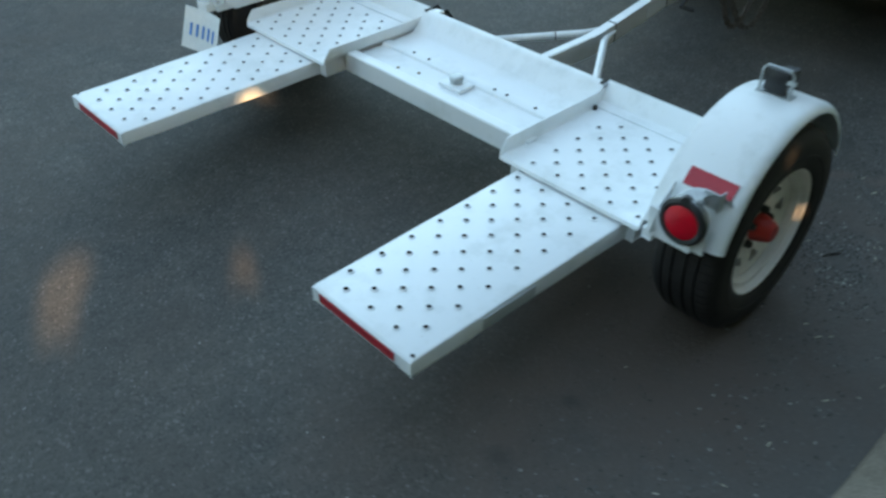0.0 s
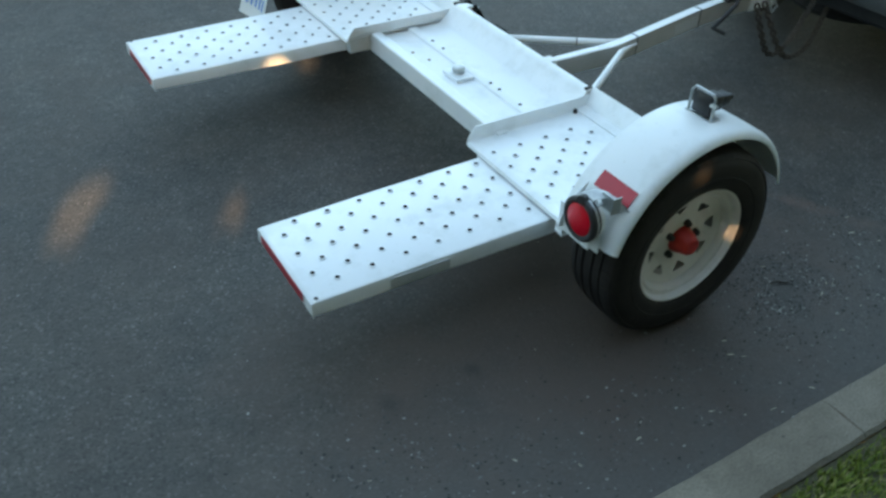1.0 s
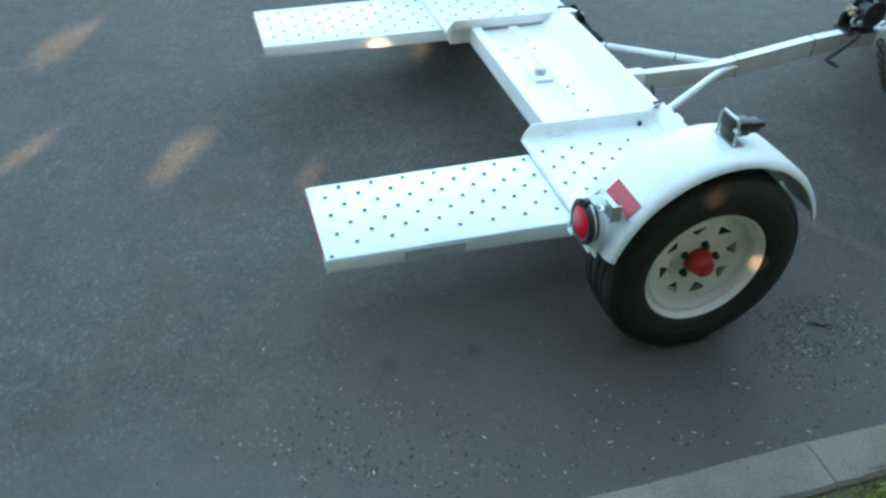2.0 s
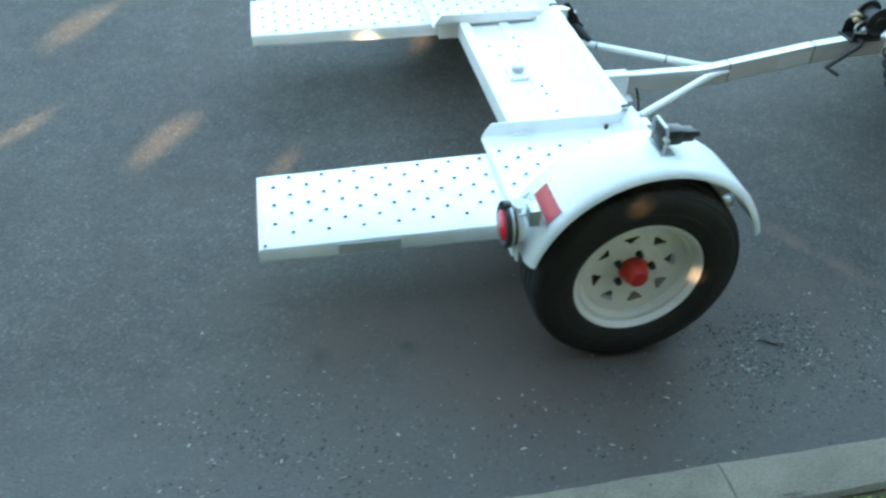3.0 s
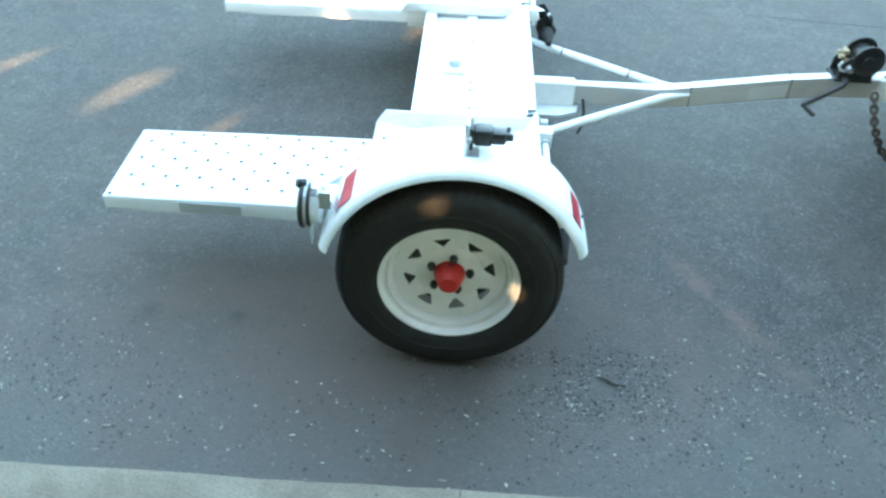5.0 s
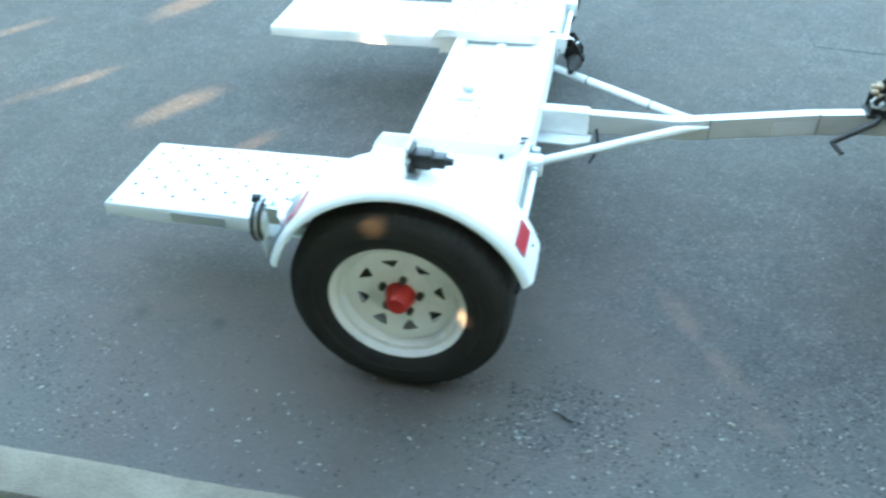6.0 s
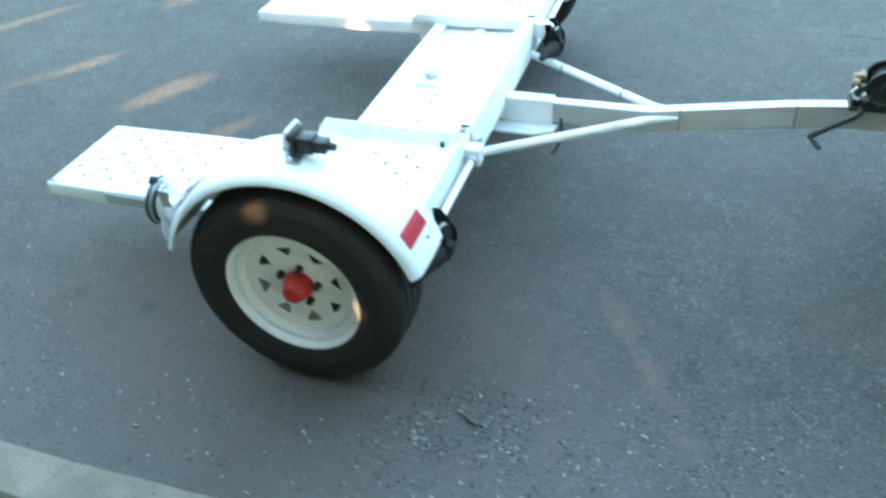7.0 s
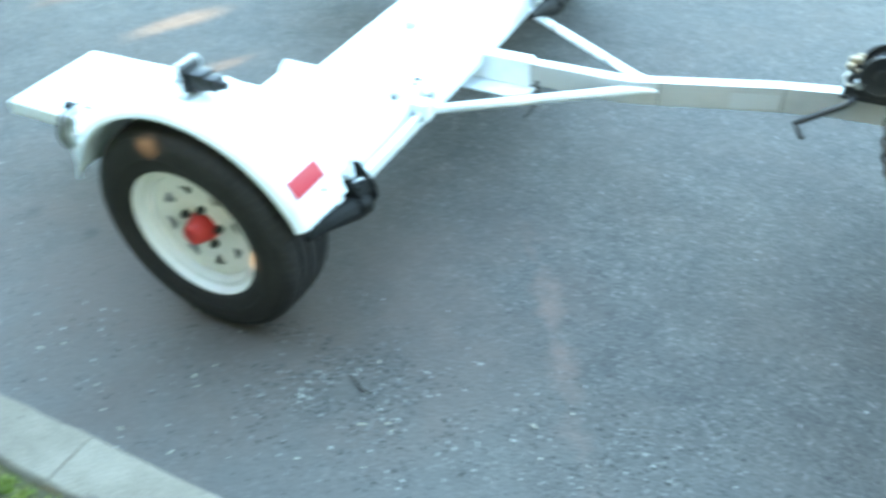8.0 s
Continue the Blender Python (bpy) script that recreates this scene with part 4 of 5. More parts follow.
def winch_and_coupler():
    # hand winch on the drawbar
    winch = empty("winch")
    winch.parent = dolly
    winch["label"] = "black hand winch with pale strap and crank"
    bz, cx, cz = 0.392, 1.498, 0.480
    part("base", box(1.405, 1.545, YC - 0.050, YC + 0.050, bz - 0.004, bz + 0.010, 0.003), BLACK, winch)
    for y in (-0.046, 0.034):
        part("side_plate", prism([(1.410, bz), (1.540, bz), (1.545, cz - 0.01), (1.525, cz + 0.022), (1.490, cz + 0.026), (1.440, cz + 0.004), (1.412, cz - 0.03)], 'y', YC + y, YC + y + 0.005, None, 0.001), BLACK, winch)
    for y0, y1 in ((-0.066, -0.054), (0.020, 0.032)):
        part("flange", lathe([(0.0, y0 + 0.003), (0.012, y0), (0.018, y0), (0.020, y0 + 0.004), (0.050, y0 + 0.004), (0.056, y0), (0.060, y0 + 0.003), (0.060, y1 - 0.003), (0.056, y1), (0.0, y1)], (cx, YC, cz), 'y', 40), BLACK, winch, smooth=True)
    part("spool", rod([(cx, YC - 0.058, cz), (cx, YC + 0.024, cz)], 0.038, 24), BLACK, winch, smooth=True)
    tail = bmesh.new()
    for dx, dy, dz, w in ((0.0, -0.024, 0.0, 0.012), (0.012, -0.010, 0.014, 0.014), (0.004, 0.008, 0.004, 0.013), (0.022, -0.026, -0.012, 0.010), (0.018, 0.014, 0.016, 0.010)):
        box(1.412 + dx - w, 1.412 + dx + w, YC + dy - w, YC + dy + w * 0.8, cz + dz - w * 0.7, cz + dz + w * 0.7, 0.006, tail)
    part("strap", tail, RUST, winch, "frayed pale strap end")
    part("hook", rod([(1.418, YC - 0.036, cz - 0.012), (1.404, YC - 0.044, cz - 0.028), (1.412, YC - 0.050, cz - 0.044), (1.430, YC - 0.052, cz - 0.046)], 0.0055, 8), ZINC, winch, smooth=True)
    part("pinion", lathe([(0.0, -0.064), (0.013, -0.064), (0.015, -0.058), (0.015, -0.046), (0.0, -0.046)], (1.445, YC, cz - 0.036), 'y', 14), ZINC, winch)
    crank = part("crank", rod([(1.440, YC - 0.040, 0.402), (1.440, YC - 0.072, 0.398), (1.428, YC - 0.078, 0.386), (1.318, YC - 0.078, 0.306), (1.305, YC - 0.078, 0.296)], 0.0100, 10), BLACK, winch, "black crank arm", smooth=True)
    part("grip", rod([(1.306, YC - 0.074, 0.297), (1.322, YC - 0.100, 0.292), (1.338, YC - 0.128, 0.284)], [0.006, 0.009, 0.008], 10), HOLE, crank)
    cup = empty("coupler")
    cup.parent = dolly
    cup["label"] = "cast coupler with locking lever"
    part("coupler_body", prism([(1.585, 0.308), (1.585, 0.396), (1.64, 0.402), (1.71, 0.402), (1.755, 0.388), (1.77, 0.355), (1.765, 0.325), (1.68, 0.314)], 'y', YC - 0.036, YC + 0.036, None, 0.008), PAINT, cup, smooth=True)
    part("lever", rod([(1.69, YC, 0.400), (1.67, YC - 0.02, 0.425), (1.63, YC - 0.022, 0.436)], 0.008, 8), ZINC, cup)
    part("safety_pin", rod([(1.70, YC - 0.040, 0.36), (1.70, YC - 0.060, 0.33), (1.72, YC - 0.064, 0.295), (1.75, YC - 0.062, 0.32), (1.735, YC - 0.040, 0.355)], 0.005, 8), ZINC, cup)
    part("handle_ring", lathe([(0.024, -0.005), (0.034, -0.005), (0.034, 0.005), (0.024, 0.005)], (1.715, YC - 0.048, 0.352), 'y', 24, closed=True), ZINC, cup, smooth=True)
    # safety chains: links strung along a slack line
    def slack(points, step):
        """Even steps along a smooth line through the points."""
        p = [Vector(v) for v in points]
        p = [p[0] * 2 - p[1]] + p + [p[-1] * 2 - p[-2]]
        fine = []
        for i in range(1, len(p) - 2):
            for k in range(40):
                t = k / 40
                fine.append(0.5 * (p[i] * 2 + (p[i + 1] - p[i - 1]) * t + (p[i - 1] * 2 - p[i] * 5 + p[i + 1] * 4 - p[i + 2]) * t * t + (p[i] * 3 - p[i - 1] - p[i + 1] * 3 + p[i + 2]) * t ** 3))
        out, left = [fine[0]], step
        for a, b in zip(fine, fine[1:]):
            left -= (b - a).length
            if left <= 0:
                out.append(b)
                left += step
        return out
    for line in (((1.545, YC - 0.10, 0.375), (1.570, YC - 0.135, 0.27), (1.640, YC - 0.145, 0.150), (1.715, YC - 0.145, 0.112), (1.800, YC - 0.140, 0.150), (1.900, YC - 0.13, 0.28), (1.960, YC - 0.12, 0.385)),
                 ((1.665, YC - 0.050, 0.345), (1.690, YC - 0.110, 0.24), (1.760, YC - 0.145, 0.115), (1.860, YC - 0.150, 0.070), (1.960, YC - 0.150, 0.120), (2.030, YC - 0.14, 0.26), (2.060, YC - 0.13, 0.40))):
        bm = bmesh.new()
        pts = slack(line, 0.0235)
        for k in range(len(pts) - 1):
            p, d = (pts[k] + pts[k + 1]) / 2, (pts[k + 1] - pts[k]).normalized()
            side = d.cross(Vector((0.3, 1.0, 0.2))).normalized()
            if k % 2:
                side = d.cross(side)
            loop = [p + d * (0.0185 * math.cos(t)) + side * (0.0115 * math.sin(t)) for t in (2 * math.pi * i / 10 for i in range(11))]
            rod(loop, 0.0050, 6, bm, cap=False)
        part("safety_chain", bm, CHAIN, dolly, "dull steel safety chain hanging in a loop")
    part("lamp_cable", rod(slack([(1.60, YC - 0.02, 0.402), (1.66, YC - 0.03, 0.455), (1.72, YC - 0.02, 0.440)], 0.012) + [Vector((1.735, YC - 0.018, 0.432))], 0.005, 8), BLACK, dolly, "black lamp cable", smooth=True)
    part("plug", rod([(1.728, YC - 0.016, 0.430), (1.742, YC - 0.020, 0.433), (1.798, YC - 0.034, 0.438), (1.806, YC - 0.036, 0.438)], [0.018, 0.024, 0.027, 0.022], 16), BLUE, dolly, "blue plastic plug cover", smooth=True)


winch_and_coupler()


def dolly_plate():
    # bent registration plate hung under the street-side tail light
    def face(u, w, lift=0.0):
        """u along the plate, w down it."""
        return Vector((-0.418 + 0.010 * math.sin(u * 4.2) - 0.055 * w - lift, 2.215 + 0.26 * u, 0.405 - 0.165 * w - 0.01 * u))
    b = bmesh.new()
    sheet([[face(k / 8, j / 3) for j in range(4)] for k in range(9)], 0.0015, b)
    pl = part("registration_plate", b, PLATE, dolly, "bent pale plate with blue marks", smooth=True)
    for k in range(5):
        m = bmesh.new()
        u = 0.14 + 0.155 * k
        sheet([[face(u, 0.36, 0.003), face(u, 0.66, 0.003)], [face(u + 0.055, 0.36, 0.003), face(u + 0.055, 0.66, 0.003)]], 0.001, m)
        part("plate_mark", m, PLATE_BLUE, pl)
    part("plate_bracket", box(-0.412, -0.36, 2.33, 2.40, 0.395, 0.43, 0.002), PAINT, dolly)


dolly_plate()

# ---- tow vehicle ----
def tow_vehicle():
    car = tagged(empty("tow_vehicle"), "dark blue tow vehicle with grey rear bumper, hitched to the dolly", "car")
    xb = 1.93
    half = 0.93
    # grey step bumper: a folded section swept across, with bent ends and two bright strips
    def sweep(sec):
        bm = bmesh.new()
        rings = []
        for k in range(21):
            u = -1 + 2 * k / 20
            back = 0.10 * max(0.0, abs(u) - 0.78) / 0.22
            rings.append([bm.verts.new((xb + x + back, YC + half * u, z)) for x, z in sec])
        for a, b in zip(rings, rings[1:]):
            for j in range(len(sec)):
                bm.faces.new((a[j], a[(j + 1) % len(sec)], b[(j + 1) % len(sec)], b[j]))
        bm.faces.new(rings[0])
        bm.faces.new(rings[-1])
        return bm
    part("rear_bumper", sweep([(0.03, 0.572), (-0.006, 0.568), (-0.010, 0.560), (-0.002, 0.548), (-0.002, 0.500), (-0.012, 0.490), (-0.018, 0.478), (-0.016, 0.420), (-0.006, 0.396), (0.04, 0.388), (0.08, 0.388), (0.08, 0.572)]), BUMPER, car, "dark grey step bumper", smooth=True)
    for z in (0.4855, 0.5655):
        part("bumper_trim", sweep([(-0.011, z), (-0.016, z + 0.002), (-0.018, z + 0.0055), (-0.016, z + 0.009), (-0.011, z + 0.011)]), CHROME, car, "bright trim strip", smooth=True)
    # bed and tailgate
    body = [(2.00, 0.565), (2.00, 1.10), (2.10, 1.72), (2.18, 1.80), (4.60, 1.82), (5.40, 1.22), (6.70, 1.08), (6.85, 0.95), (6.85, 0.565)]
    part("body", prism(body, 'y', YC - half, YC + half, None, 0.03), TRUCK, car, smooth=True)
    part("tailgate", box(1.985, 2.02, YC - 0.72, YC + 0.72, 0.66, 1.08, 0.012), TRUCK, car, smooth=True)
    for s in (-1, 1):
        part("tail_lamp", box(1.985, 2.03, YC + s * 0.86 - 0.055, YC + s * 0.86 + 0.055, 0.76, 1.10, 0.010), LENS, car)
        for x in (2.95, 6.20):
            wh = empty("wheel")
            wh.parent = car
            c = (x, YC + s * 0.80, 0.365)
            part("tyre", lathe([(0.20, -0.11), (0.30, -0.125), (0.345, -0.11), (0.365, -0.08), (0.365, 0.08), (0.345, 0.11), (0.30, 0.125), (0.20, 0.11)], c, 'y', 48), RUBBER, wh, smooth=True)
            part("rim", lathe([(0.0, s * 0.07), (0.10, s * 0.09), (0.18, s * 0.06), (0.20, s * 0.11), (0.20, -s * 0.10), (0.0, -s * 0.10)], c, 'y', 32), ZINC, wh, smooth=True)
    part("rear_window", prism([(2.018, 1.17), (2.090, 1.62), (2.110, 1.62), (2.04, 1.17)], 'y', YC - 0.66, YC + 0.66, None, 0.004), GLASS_DARK, car, "dark tinted rear window")
    part("windscreen", prism([(4.70, 1.755), (5.34, 1.275), (5.32, 1.25), (4.68, 1.73)], 'y', YC - 0.74, YC + 0.74, None, 0.004), GLASS_DARK, car, "dark tinted windscreen")
    for s in (-1, 1):
        for x0, x1 in ((2.35, 3.20), (3.30, 4.15), (4.22, 4.95)):
            top1 = 1.70 if x1 < 4.5 else 1.50
            part("side_window", prism([(x0, 1.22), (x0, 1.70), (min(x1, 4.60), 1.70), (x1, top1), (x1, 1.22)] if x1 > 4.5 else [(x0, 1.22), (x0, 1.70), (x1, 1.70), (x1, 1.22)], 'y', YC + s * (half - 0.01), YC + s * (half + 0.004), None, 0.002), GLASS_DARK, car, "dark tinted side window")
        part("door_handle", box(4.05, 4.20, YC + s * (half + 0.012) - 0.012, YC + s * (half + 0.012) + 0.012, 1.08, 1.11, 0.004), BLACK, car)
    # low unseen parts, added to block light and darken the road underneath
    part("underbody", box(2.02, 6.8, YC - 0.66, YC + 0.66, 0.29, 0.60, 0.02), BLACK, car)
    for s in (-1, 1):
        part("added_sill", box(3.36, 5.80, YC + s * 0.85 - 0.06, YC + s * 0.85 + 0.06, 0.27, 0.58, 0.02), BLACK, car)
        part("added_rear_quarter", box(1.99, 2.55, YC + s * 0.80 - 0.12, YC + s * 0.80 + 0.12, 0.34, 0.58, 0.02), BLACK, car)
        part("added_mud_flap", box(2.555, 2.565, YC + s * 0.80 - 0.13, YC + s * 0.80 + 0.13, 0.10, 0.45, 0.003), BLACK, car)
    part("added_spare_tyre", lathe([(0.17, -0.09), (0.30, -0.10), (0.335, -0.07), (0.335, 0.05), (0.30, 0.08), (0.17, 0.07)], (2.42, YC, 0.30), 'z', 40), RUBBER, car, smooth=True)
    part("exhaust", rod([(2.1, YC - 0.48, 0.30), (3.2, YC - 0.45, 0.30)], 0.03, 14), CHAIN, car)
    part("axle", rod([(2.95, YC - 0.75, 0.365), (2.95, YC + 0.75, 0.365)], 0.05, 14), BLACK, car)
    part("hitch_receiver", box(1.86, 2.20, YC - 0.033, YC + 0.033, 0.345, 0.410, 0.005), BLACK, car)
    part("ball_mount", prism([(1.90, 0.350), (1.90, 0.400), (1.80, 0.350), (1.68, 0.312), (1.68, 0.288), (1.80, 0.295)], 'y', YC - 0.028, YC + 0.028, None, 0.004), CHAIN, car)
    part("hitch_ball", lathe([(0.0, 0.390), (0.015, 0.388), (0.025, 0.368), (0.02, 0.345), (0.014, 0.325)], (1.715, YC, -0.012), 'z', 20), CHROME, car, smooth=True)
    # registration plate under the bumper
    pl = part("registration_plate", box(1.888, 1.892, 0.915, 1.182, 0.420, 0.562, 0.002), PLATE_PALE, car, "pale bluish-green registration plate with faint marks")
    for k in range(7):
        marks = bmesh.new()
        y = 0.942 + 0.0305 * k + (0.012 if k > 4 else 0)
        box(1.8855, 1.8872, y, y + 0.016, 0.470, 0.512, 0.0, marks)
        part("plate_mark", marks, PLATE_INK, pl)
    part("plate_frame", box(1.893, 1.915, 0.95, 1.15, 0.44, 0.55, 0.002), BLACK, car)
    return car


tow_vehicle()

# ---- road details ----
def darker_road_patch():
    bm = bmesh.new()
    out = [(1.53, 2.72), (1.50, 3.30), (1.35, 12.0), (14.0, 12.0), (14.0, 2.10), (2.5, 2.62), (1.80, 2.68)]
    prism(out, 'z', -0.02, 0.0015, bm)
    tagged(link_mesh("road_patch", bm, ASPHALT), "slightly raised repair patch of grey asphalt", "road patch", kind="structure")


darker_road_patch()


def grit():
    """Loose stones on the road, one cheap pebble each."""
    rng = np.random.default_rng(11)
    base = [(-1, -1, -0.3), (1, -0.8, -0.3), (0.9, 1, -0.3), (-0.8, 0.9, -0.3), (-0.5, -0.6, 0.7), (0.6, -0.4, 0.8), (0.5, 0.6, 0.6), (-0.6, 0.5, 0.75)]
    quads = [(0, 1, 5, 4), (1, 2, 6, 5), (2, 3, 7, 6), (3, 0, 4, 7), (4, 5, 6, 7)]
    verts, faces = [], []
    def add(x, y, r, z=0.0):
        a = rng.uniform(0, 6.283)
        ca, sa = math.cos(a) * r, math.sin(a) * r
        e = rng.uniform(0.5, 1.9)
        k = len(verts)
        for u, v, w in base:
            verts.append((x + u * ca * e - v * sa, y + u * sa * e + v * ca, z + (w + 0.2) * r * 0.42))
        faces.extend(tuple(k + i for i in q) for q in quads)
    for _ in range(9000):
        x, y = rng.uniform(-2.4, 2.6), rng.uniform(-0.52, 3.0)
        d = noise.noise(Vector((x * 1.3, y * 1.3, 7.0))) + 0.40 + 0.25 * min(1.0, max(-1.0, x))
        if rng.random() < d:
            add(x, y, 0.0009 + 0.0020 * rng.random() ** 2.6)
    for cx, cy, sx, sy, count, big in ((0.46, -0.06, 0.18, 0.09, 2600, 0.0030), (1.16, 0.03, 0.18, 0.10, 2000, 0.0028), (0.85, -0.16, 0.50, 0.20, 2800, 0.0025), (-1.12, -0.12, 0.22, 0.14, 1500, 0.0029), (-0.65, -0.22, 0.45, 0.14, 1000, 0.0026), (-0.20, -0.30, 0.5, 0.10, 700, 0.0024)):
        for _ in range(count):
            x, y = rng.normal(cx, sx), rng.normal(cy, sy)
            if y > -0.49 and noise.noise(Vector((x * 9, y * 9, 2.0))) + 0.35 > 0.5 * rng.random():
                add(x, y, 0.0011 + big * rng.random() ** 2.2)
    me = bpy.data.meshes.new("grit")
    me.from_pydata(verts, [], faces)
    me.materials.append(STONE)
    tagged(new("grit", me), "pale loose grit scattered over the asphalt", "grit", kind="stuff")


grit()


def litter():
    """Dry leaf slivers and a twig lying on the road."""
    rng = np.random.default_rng(4)
    spots = [(0.474, -0.296), (0.633, -0.247), (0.563, -0.145), (0.643, -0.125), (1.02, 0.107), (-0.966, -0.367), (-0.903, -0.385), (-1.102, -0.053), (-0.071, -0.383), (-1.264, -0.294), (0.621, -0.116), (0.497, 0.057), (1.225, -0.121), (1.0, -0.05), (0.95, 0.03)]
    for _ in range(34):
        spots.append((rng.uniform(-1.7, 1.9), -0.47 + abs(rng.normal(0, 0.28))))
    for x, y in spots:
        a = rng.uniform(0, 6.283)
        ln, w = rng.uniform(0.010, 0.026), rng.uniform(0.0010, 0.0022)
        d, n = Vector((math.cos(a), math.sin(a), 0)), Vector((-math.sin(a), math.cos(a), 0))
        rows = []
        for k in range(4):
            f = k / 3
            ww = w * (0.25 + math.sin(math.pi * (0.15 + 0.7 * f)))
            z = 0.0035 + 0.004 * math.sin(f * 2.6 + a)
            c = Vector((x, y, z)) + d * ln * (f - 0.5)
            rows.append([c - n * ww, c + Vector((0, 0, -0.0015)), c + n * ww])
        bm = bmesh.new()
        sheet(rows, 0.0006, bm)
        tagged(link_mesh("dry_leaf", bm, LEAFLITTER), "small pale dry leaf lying on the asphalt", "leaf", "fallen leaves")
    tagged(link_mesh("twig", rod([(0.452, -0.020, 0.004), (0.475, -0.030, 0.007), (0.50, -0.046, 0.004), (0.535, -0.052, 0.005)], [0.002, 0.003, 0.0028, 0.0015], 6), TWIG), "thin dark twig on the road beside the wheel", "twig")


litter()

# ---- unseen hedge, added beyond the verge to keep the street in shade ----
def hedge():
    """Unseen leaves in a thick screen, added to block the low sun; a few gaps are set to make warm patches on road and
    dolly.
    """
    rng, spare = np.random.default_rng(21), np.random.default_rng(22)
    up = Vector((0, 0, 1))
    e1 = SUN_DIR.cross(up).normalized()
    e2 = e1.cross(SUN_DIR).normalized()
    gaps = []
    # place of each patch of sun, its size, and the share of leaves left in its gap
    for (x, y, z), r, left in (((-1.50, 1.47, 0), 0.066, 0.0), ((-1.03, 1.19, 0), 0.030, 0.0), ((-2.08, 1.67, 0), 0.045, 0.0), ((-2.30, 1.45, 0), 0.010, 0.0), ((-1.97, 2.76, 0), 0.080, 0.0), ((-2.82, 2.12, 0), 0.060, 0.05), ((-1.52, 4.05, 0), 0.09, 0.05),
                               ((-1.27, 0.90, 0), -0.012, 0.0), ((-1.22, 0.98, 0), -0.012, 0.0), ((-1.33, 0.80, 0), -0.014, 0.0),
                               ((-0.640, 1.784, 0.268), 0.006, 0.0), ((-0.585, 1.784, 0.268), 0.012, 0.0), ((-0.53, 1.784, 0.268), 0.004, 0.0), ((-0.22, 2.27, 0.0), 0.036, 0.05),
                               ((-0.100, -0.012, 0.586), -0.011, 0.0), ((-0.060, -0.012, 0.592), -0.020, 0.0), ((-0.020, -0.012, 0.598), -0.011, 0.0), ((0.185, 0.0, 0.290), -0.011, 0.0)):
        p = Vector((x, y, z))
        gaps.append((p.dot(e1), p.dot(e2), r, left))
    verts, faces = [], []
    for _ in range(53000):
        x, y = rng.uniform(-9, 6), rng.uniform(-5.5, -4.6)
        top = 3.85 + 0.25 * noise.noise(Vector((x * 0.5, 0, 0))) + 0.25 * noise.noise(Vector((x * 1.7, 0, 5)))
        z = rng.uniform(0.1, top)
        r = rng.uniform(0.07, 0.12)
        c = Vector((x, y, z))
        u, w = c.dot(e1), c.dot(e2)
        luck = spare.random()
        if any((u - a) ** 2 + (w - b) ** 2 < (g + r * 0.6) ** 2 and luck > left for a, b, g, left in gaps):
            continue
        d = Vector(rng.normal(0, 1, 3)) + SUN_DIR * 1.2
        d.normalize()
        a = d.orthogonal().normalized()
        b = d.cross(a)
        t = rng.uniform(0, 6.283)
        a, b = a * math.cos(t) + b * math.sin(t), b * math.cos(t) - a * math.sin(t)
        k = len(verts)
        verts += [c - a * r, c - a * r * 0.3 + b * r * 0.75, c + a * r * 0.5 + b * r * 0.6, c + a * r, c + a * r * 0.4 - b * r * 0.65, c - a * r * 0.4 - b * r * 0.7]
        faces.append(tuple(range(k, k + 6)))
    me = bpy.data.meshes.new("hedge")
    me.from_pydata([tuple(v) for v in verts], [], faces)
    me.materials.append(FOLIAGE)
    tagged(new("hedge", me), "unseen dense hedge of dark green leaves, added to block the low sun", "hedge", kind="stuff")


hedge()


def screen_of_leaves(label, x0, x1, y0, y1, low, height, count, seed):
    """A coarse unseen row of foliage, added to close the street off from the low sky."""
    rng = np.random.default_rng(seed)
    verts, faces = [], []
    for _ in range(count):
        x, y = rng.uniform(x0, x1), rng.uniform(y0, y1)
        z = rng.uniform(low, height + 1.2 * noise.noise(Vector((x * 0.35, y * 0.35, seed))))
        r = rng.uniform(0.22, 0.42)
        d = Vector(rng.normal(0, 1, 3)).normalized()
        a = d.orthogonal().normalized()
        b = d.cross(a)
        c = Vector((x, y, z))
        k = len(verts)
        verts += [c - a * r, c - a * r * 0.3 + b * r * 0.75, c + a * r * 0.5 + b * r * 0.6, c + a * r, c + a * r * 0.4 - b * r * 0.65, c - a * r * 0.4 - b * r * 0.7]
        faces.append(tuple(range(k, k + 6)))
    me = bpy.data.meshes.new("hedge")
    me.from_pydata([tuple(v) for v in verts], [], faces)
    me.materials.append(FOLIAGE)
    tagged(new("hedge", me), label, "hedge", kind="stuff")


screen_of_leaves("unseen tall dark green hedge, added to block the low sky ahead", 9.5, 11.0, -5.0, 5.0, 0.05, 4.6, 3500, 33)
screen_of_leaves("unseen tall dark green hedge, added to block the low sky behind", -11.5, -10.0, -6.0, 7.0, 0.05, 4.6, 3600, 36)
screen_of_leaves("unseen dark hedge, added across the street to block the low sky", -14, 16, 11.5, 13.0, 0.05, 2.9, 4500, 37)


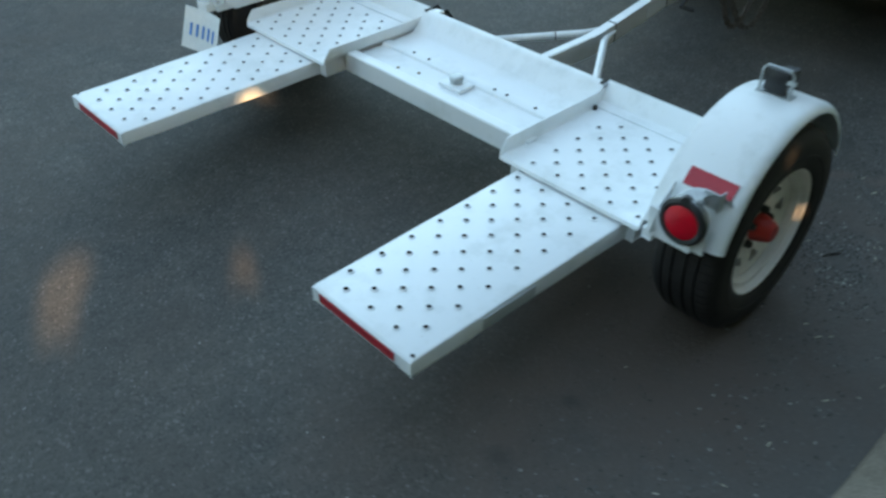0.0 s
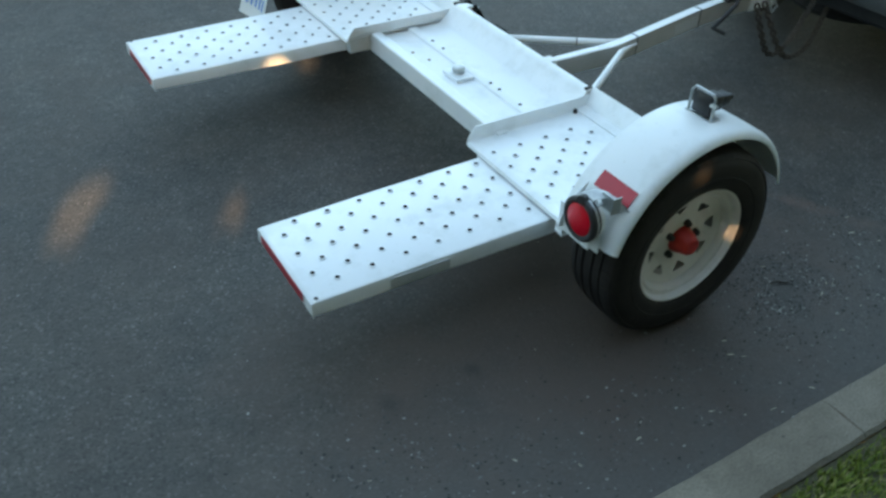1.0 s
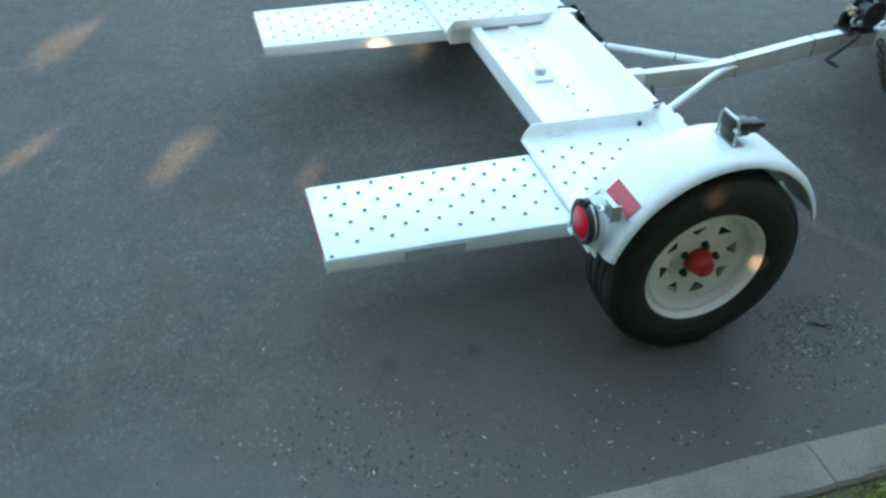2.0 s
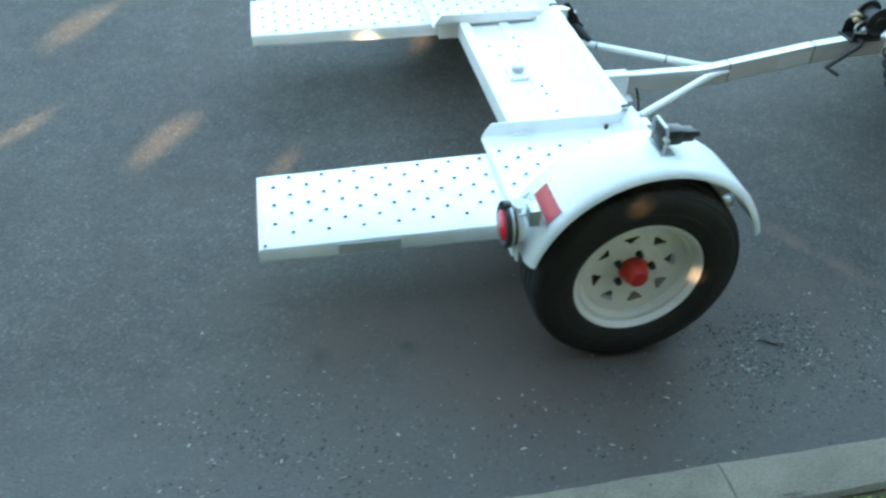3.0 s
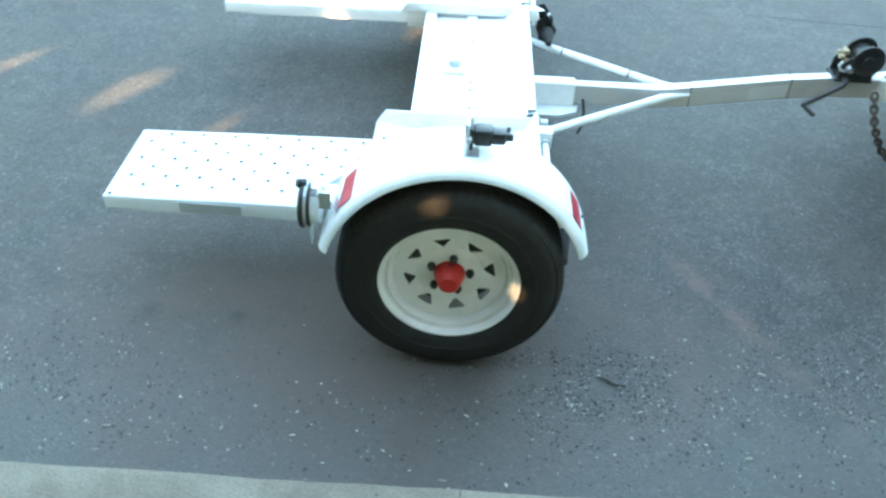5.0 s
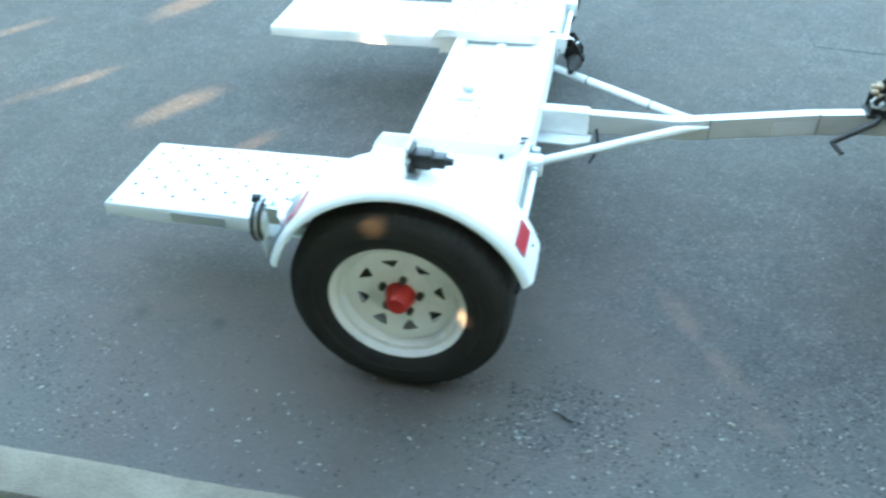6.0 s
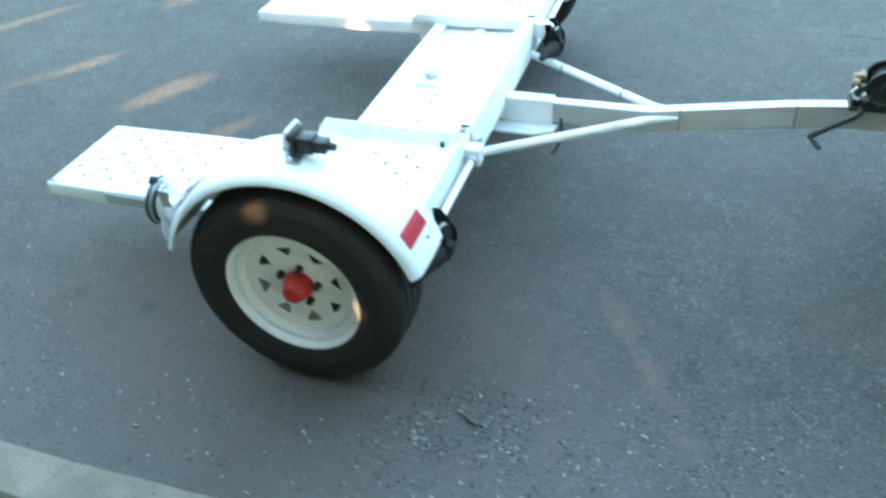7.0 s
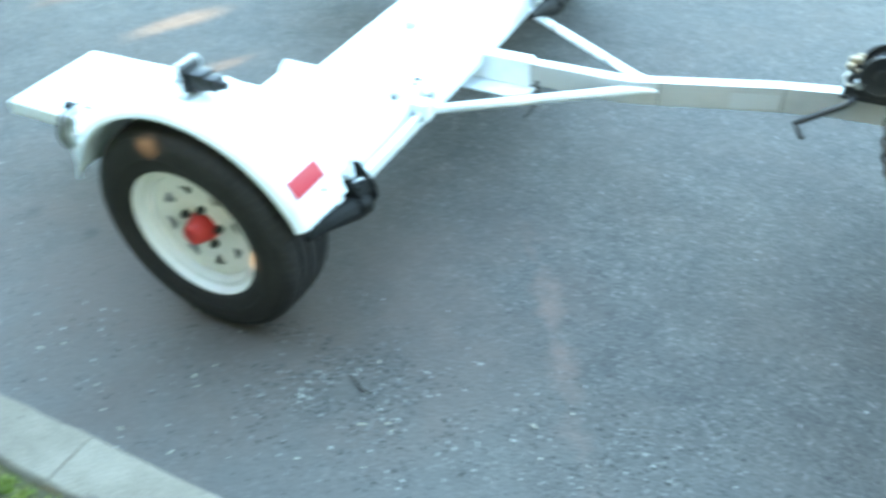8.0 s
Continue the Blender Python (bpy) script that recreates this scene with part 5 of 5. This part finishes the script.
def unseen_tree(x0, seed):
    """An unseen tree added behind the hedge to block sky light: tapered trunk with limbs, and a crown of leaves that
    reaches out over the verge.
    """
    rng = np.random.default_rng(seed)
    y0 = -6.05
    tree = tagged(empty("tree", (x0, y0, 0.1)), "unseen broad tree with dark green leaves, added to shade the verge", "tree", "trees behind the hedge")
    bend = rng.uniform(-0.15, 0.15)
    part("trunk", rod([(x0, y0, 0.05), (x0 + bend * 0.3, y0, 1.2), (x0 + bend, y0 + 0.05, 2.8), (x0 + bend * 0.6, y0 + 0.15, 4.6), (x0, y0 + 0.4, 7.4)], [0.20, 0.16, 0.14, 0.11, 0.05], 12), BARK, tree, "grey-brown tapered trunk", smooth=True)
    for k in range(7):
        a = 0.9 * k + rng.uniform(-0.3, 0.3)
        z = 3.4 + 0.3 * k
        ln = rng.uniform(1.3, 2.2)
        tip = (x0 + math.cos(a) * ln, y0 + 0.9 + math.sin(a) * ln, min(8.8, max(6.8, z + 2.9)))
        part("limb", rod([(x0 + bend * 0.7, y0 + 0.1, z), (x0 + math.cos(a) * ln * 0.4, y0 + 0.35 + math.sin(a) * ln * 0.4, z + 1.4), tip], [0.075, 0.05, 0.02], 8), BARK, tree, smooth=True)
    verts, faces = [], []
    while len(faces) < 2000:
        x, y, z = x0 + rng.normal(0, 1.25), rng.uniform(-7.0, -2.4), rng.uniform(4.9, 10.4)
        low = 5.5 + 0.5 * noise.noise(Vector((x * 0.9, y * 0.9, seed)))
        top = 9.9 - 0.14 * (x - x0) ** 2 - 0.10 * (y + 4.9) ** 2 + 0.9 * noise.noise(Vector((x * 0.6, y * 0.6, seed + 9.0)))
        if not low < z < top or abs(x - x0) > 2.7:
            continue
        r = rng.uniform(0.18, 0.38)
        d = Vector(rng.normal(0, 1, 3)).normalized()
        u = d.orthogonal().normalized()
        w = d.cross(u)
        c = Vector((x, y, z))
        k = len(verts)
        verts += [c - u * r, c - u * r * 0.3 + w * r * 0.75, c + u * r * 0.5 + w * r * 0.6, c + u * r, c + u * r * 0.4 - w * r * 0.65, c - u * r * 0.4 - w * r * 0.7]
        faces.append(tuple(range(k, k + 6)))
    me = bpy.data.meshes.new("crown")
    me.from_pydata([tuple(v) for v in verts], [], faces)
    me.materials.append(FOLIAGE)
    crown = new("crown", me)
    crown.parent = tree
    tagged(crown, kind="stuff")
    for piece in tree.children:
        piece.matrix_parent_inverse = Matrix.Translation((-x0, -y0, -0.1))


for seed, x0 in enumerate((-12.2, -8.2, -4.0, 0.4, 4.8, 9.0)):
    unseen_tree(x0, 50 + seed)
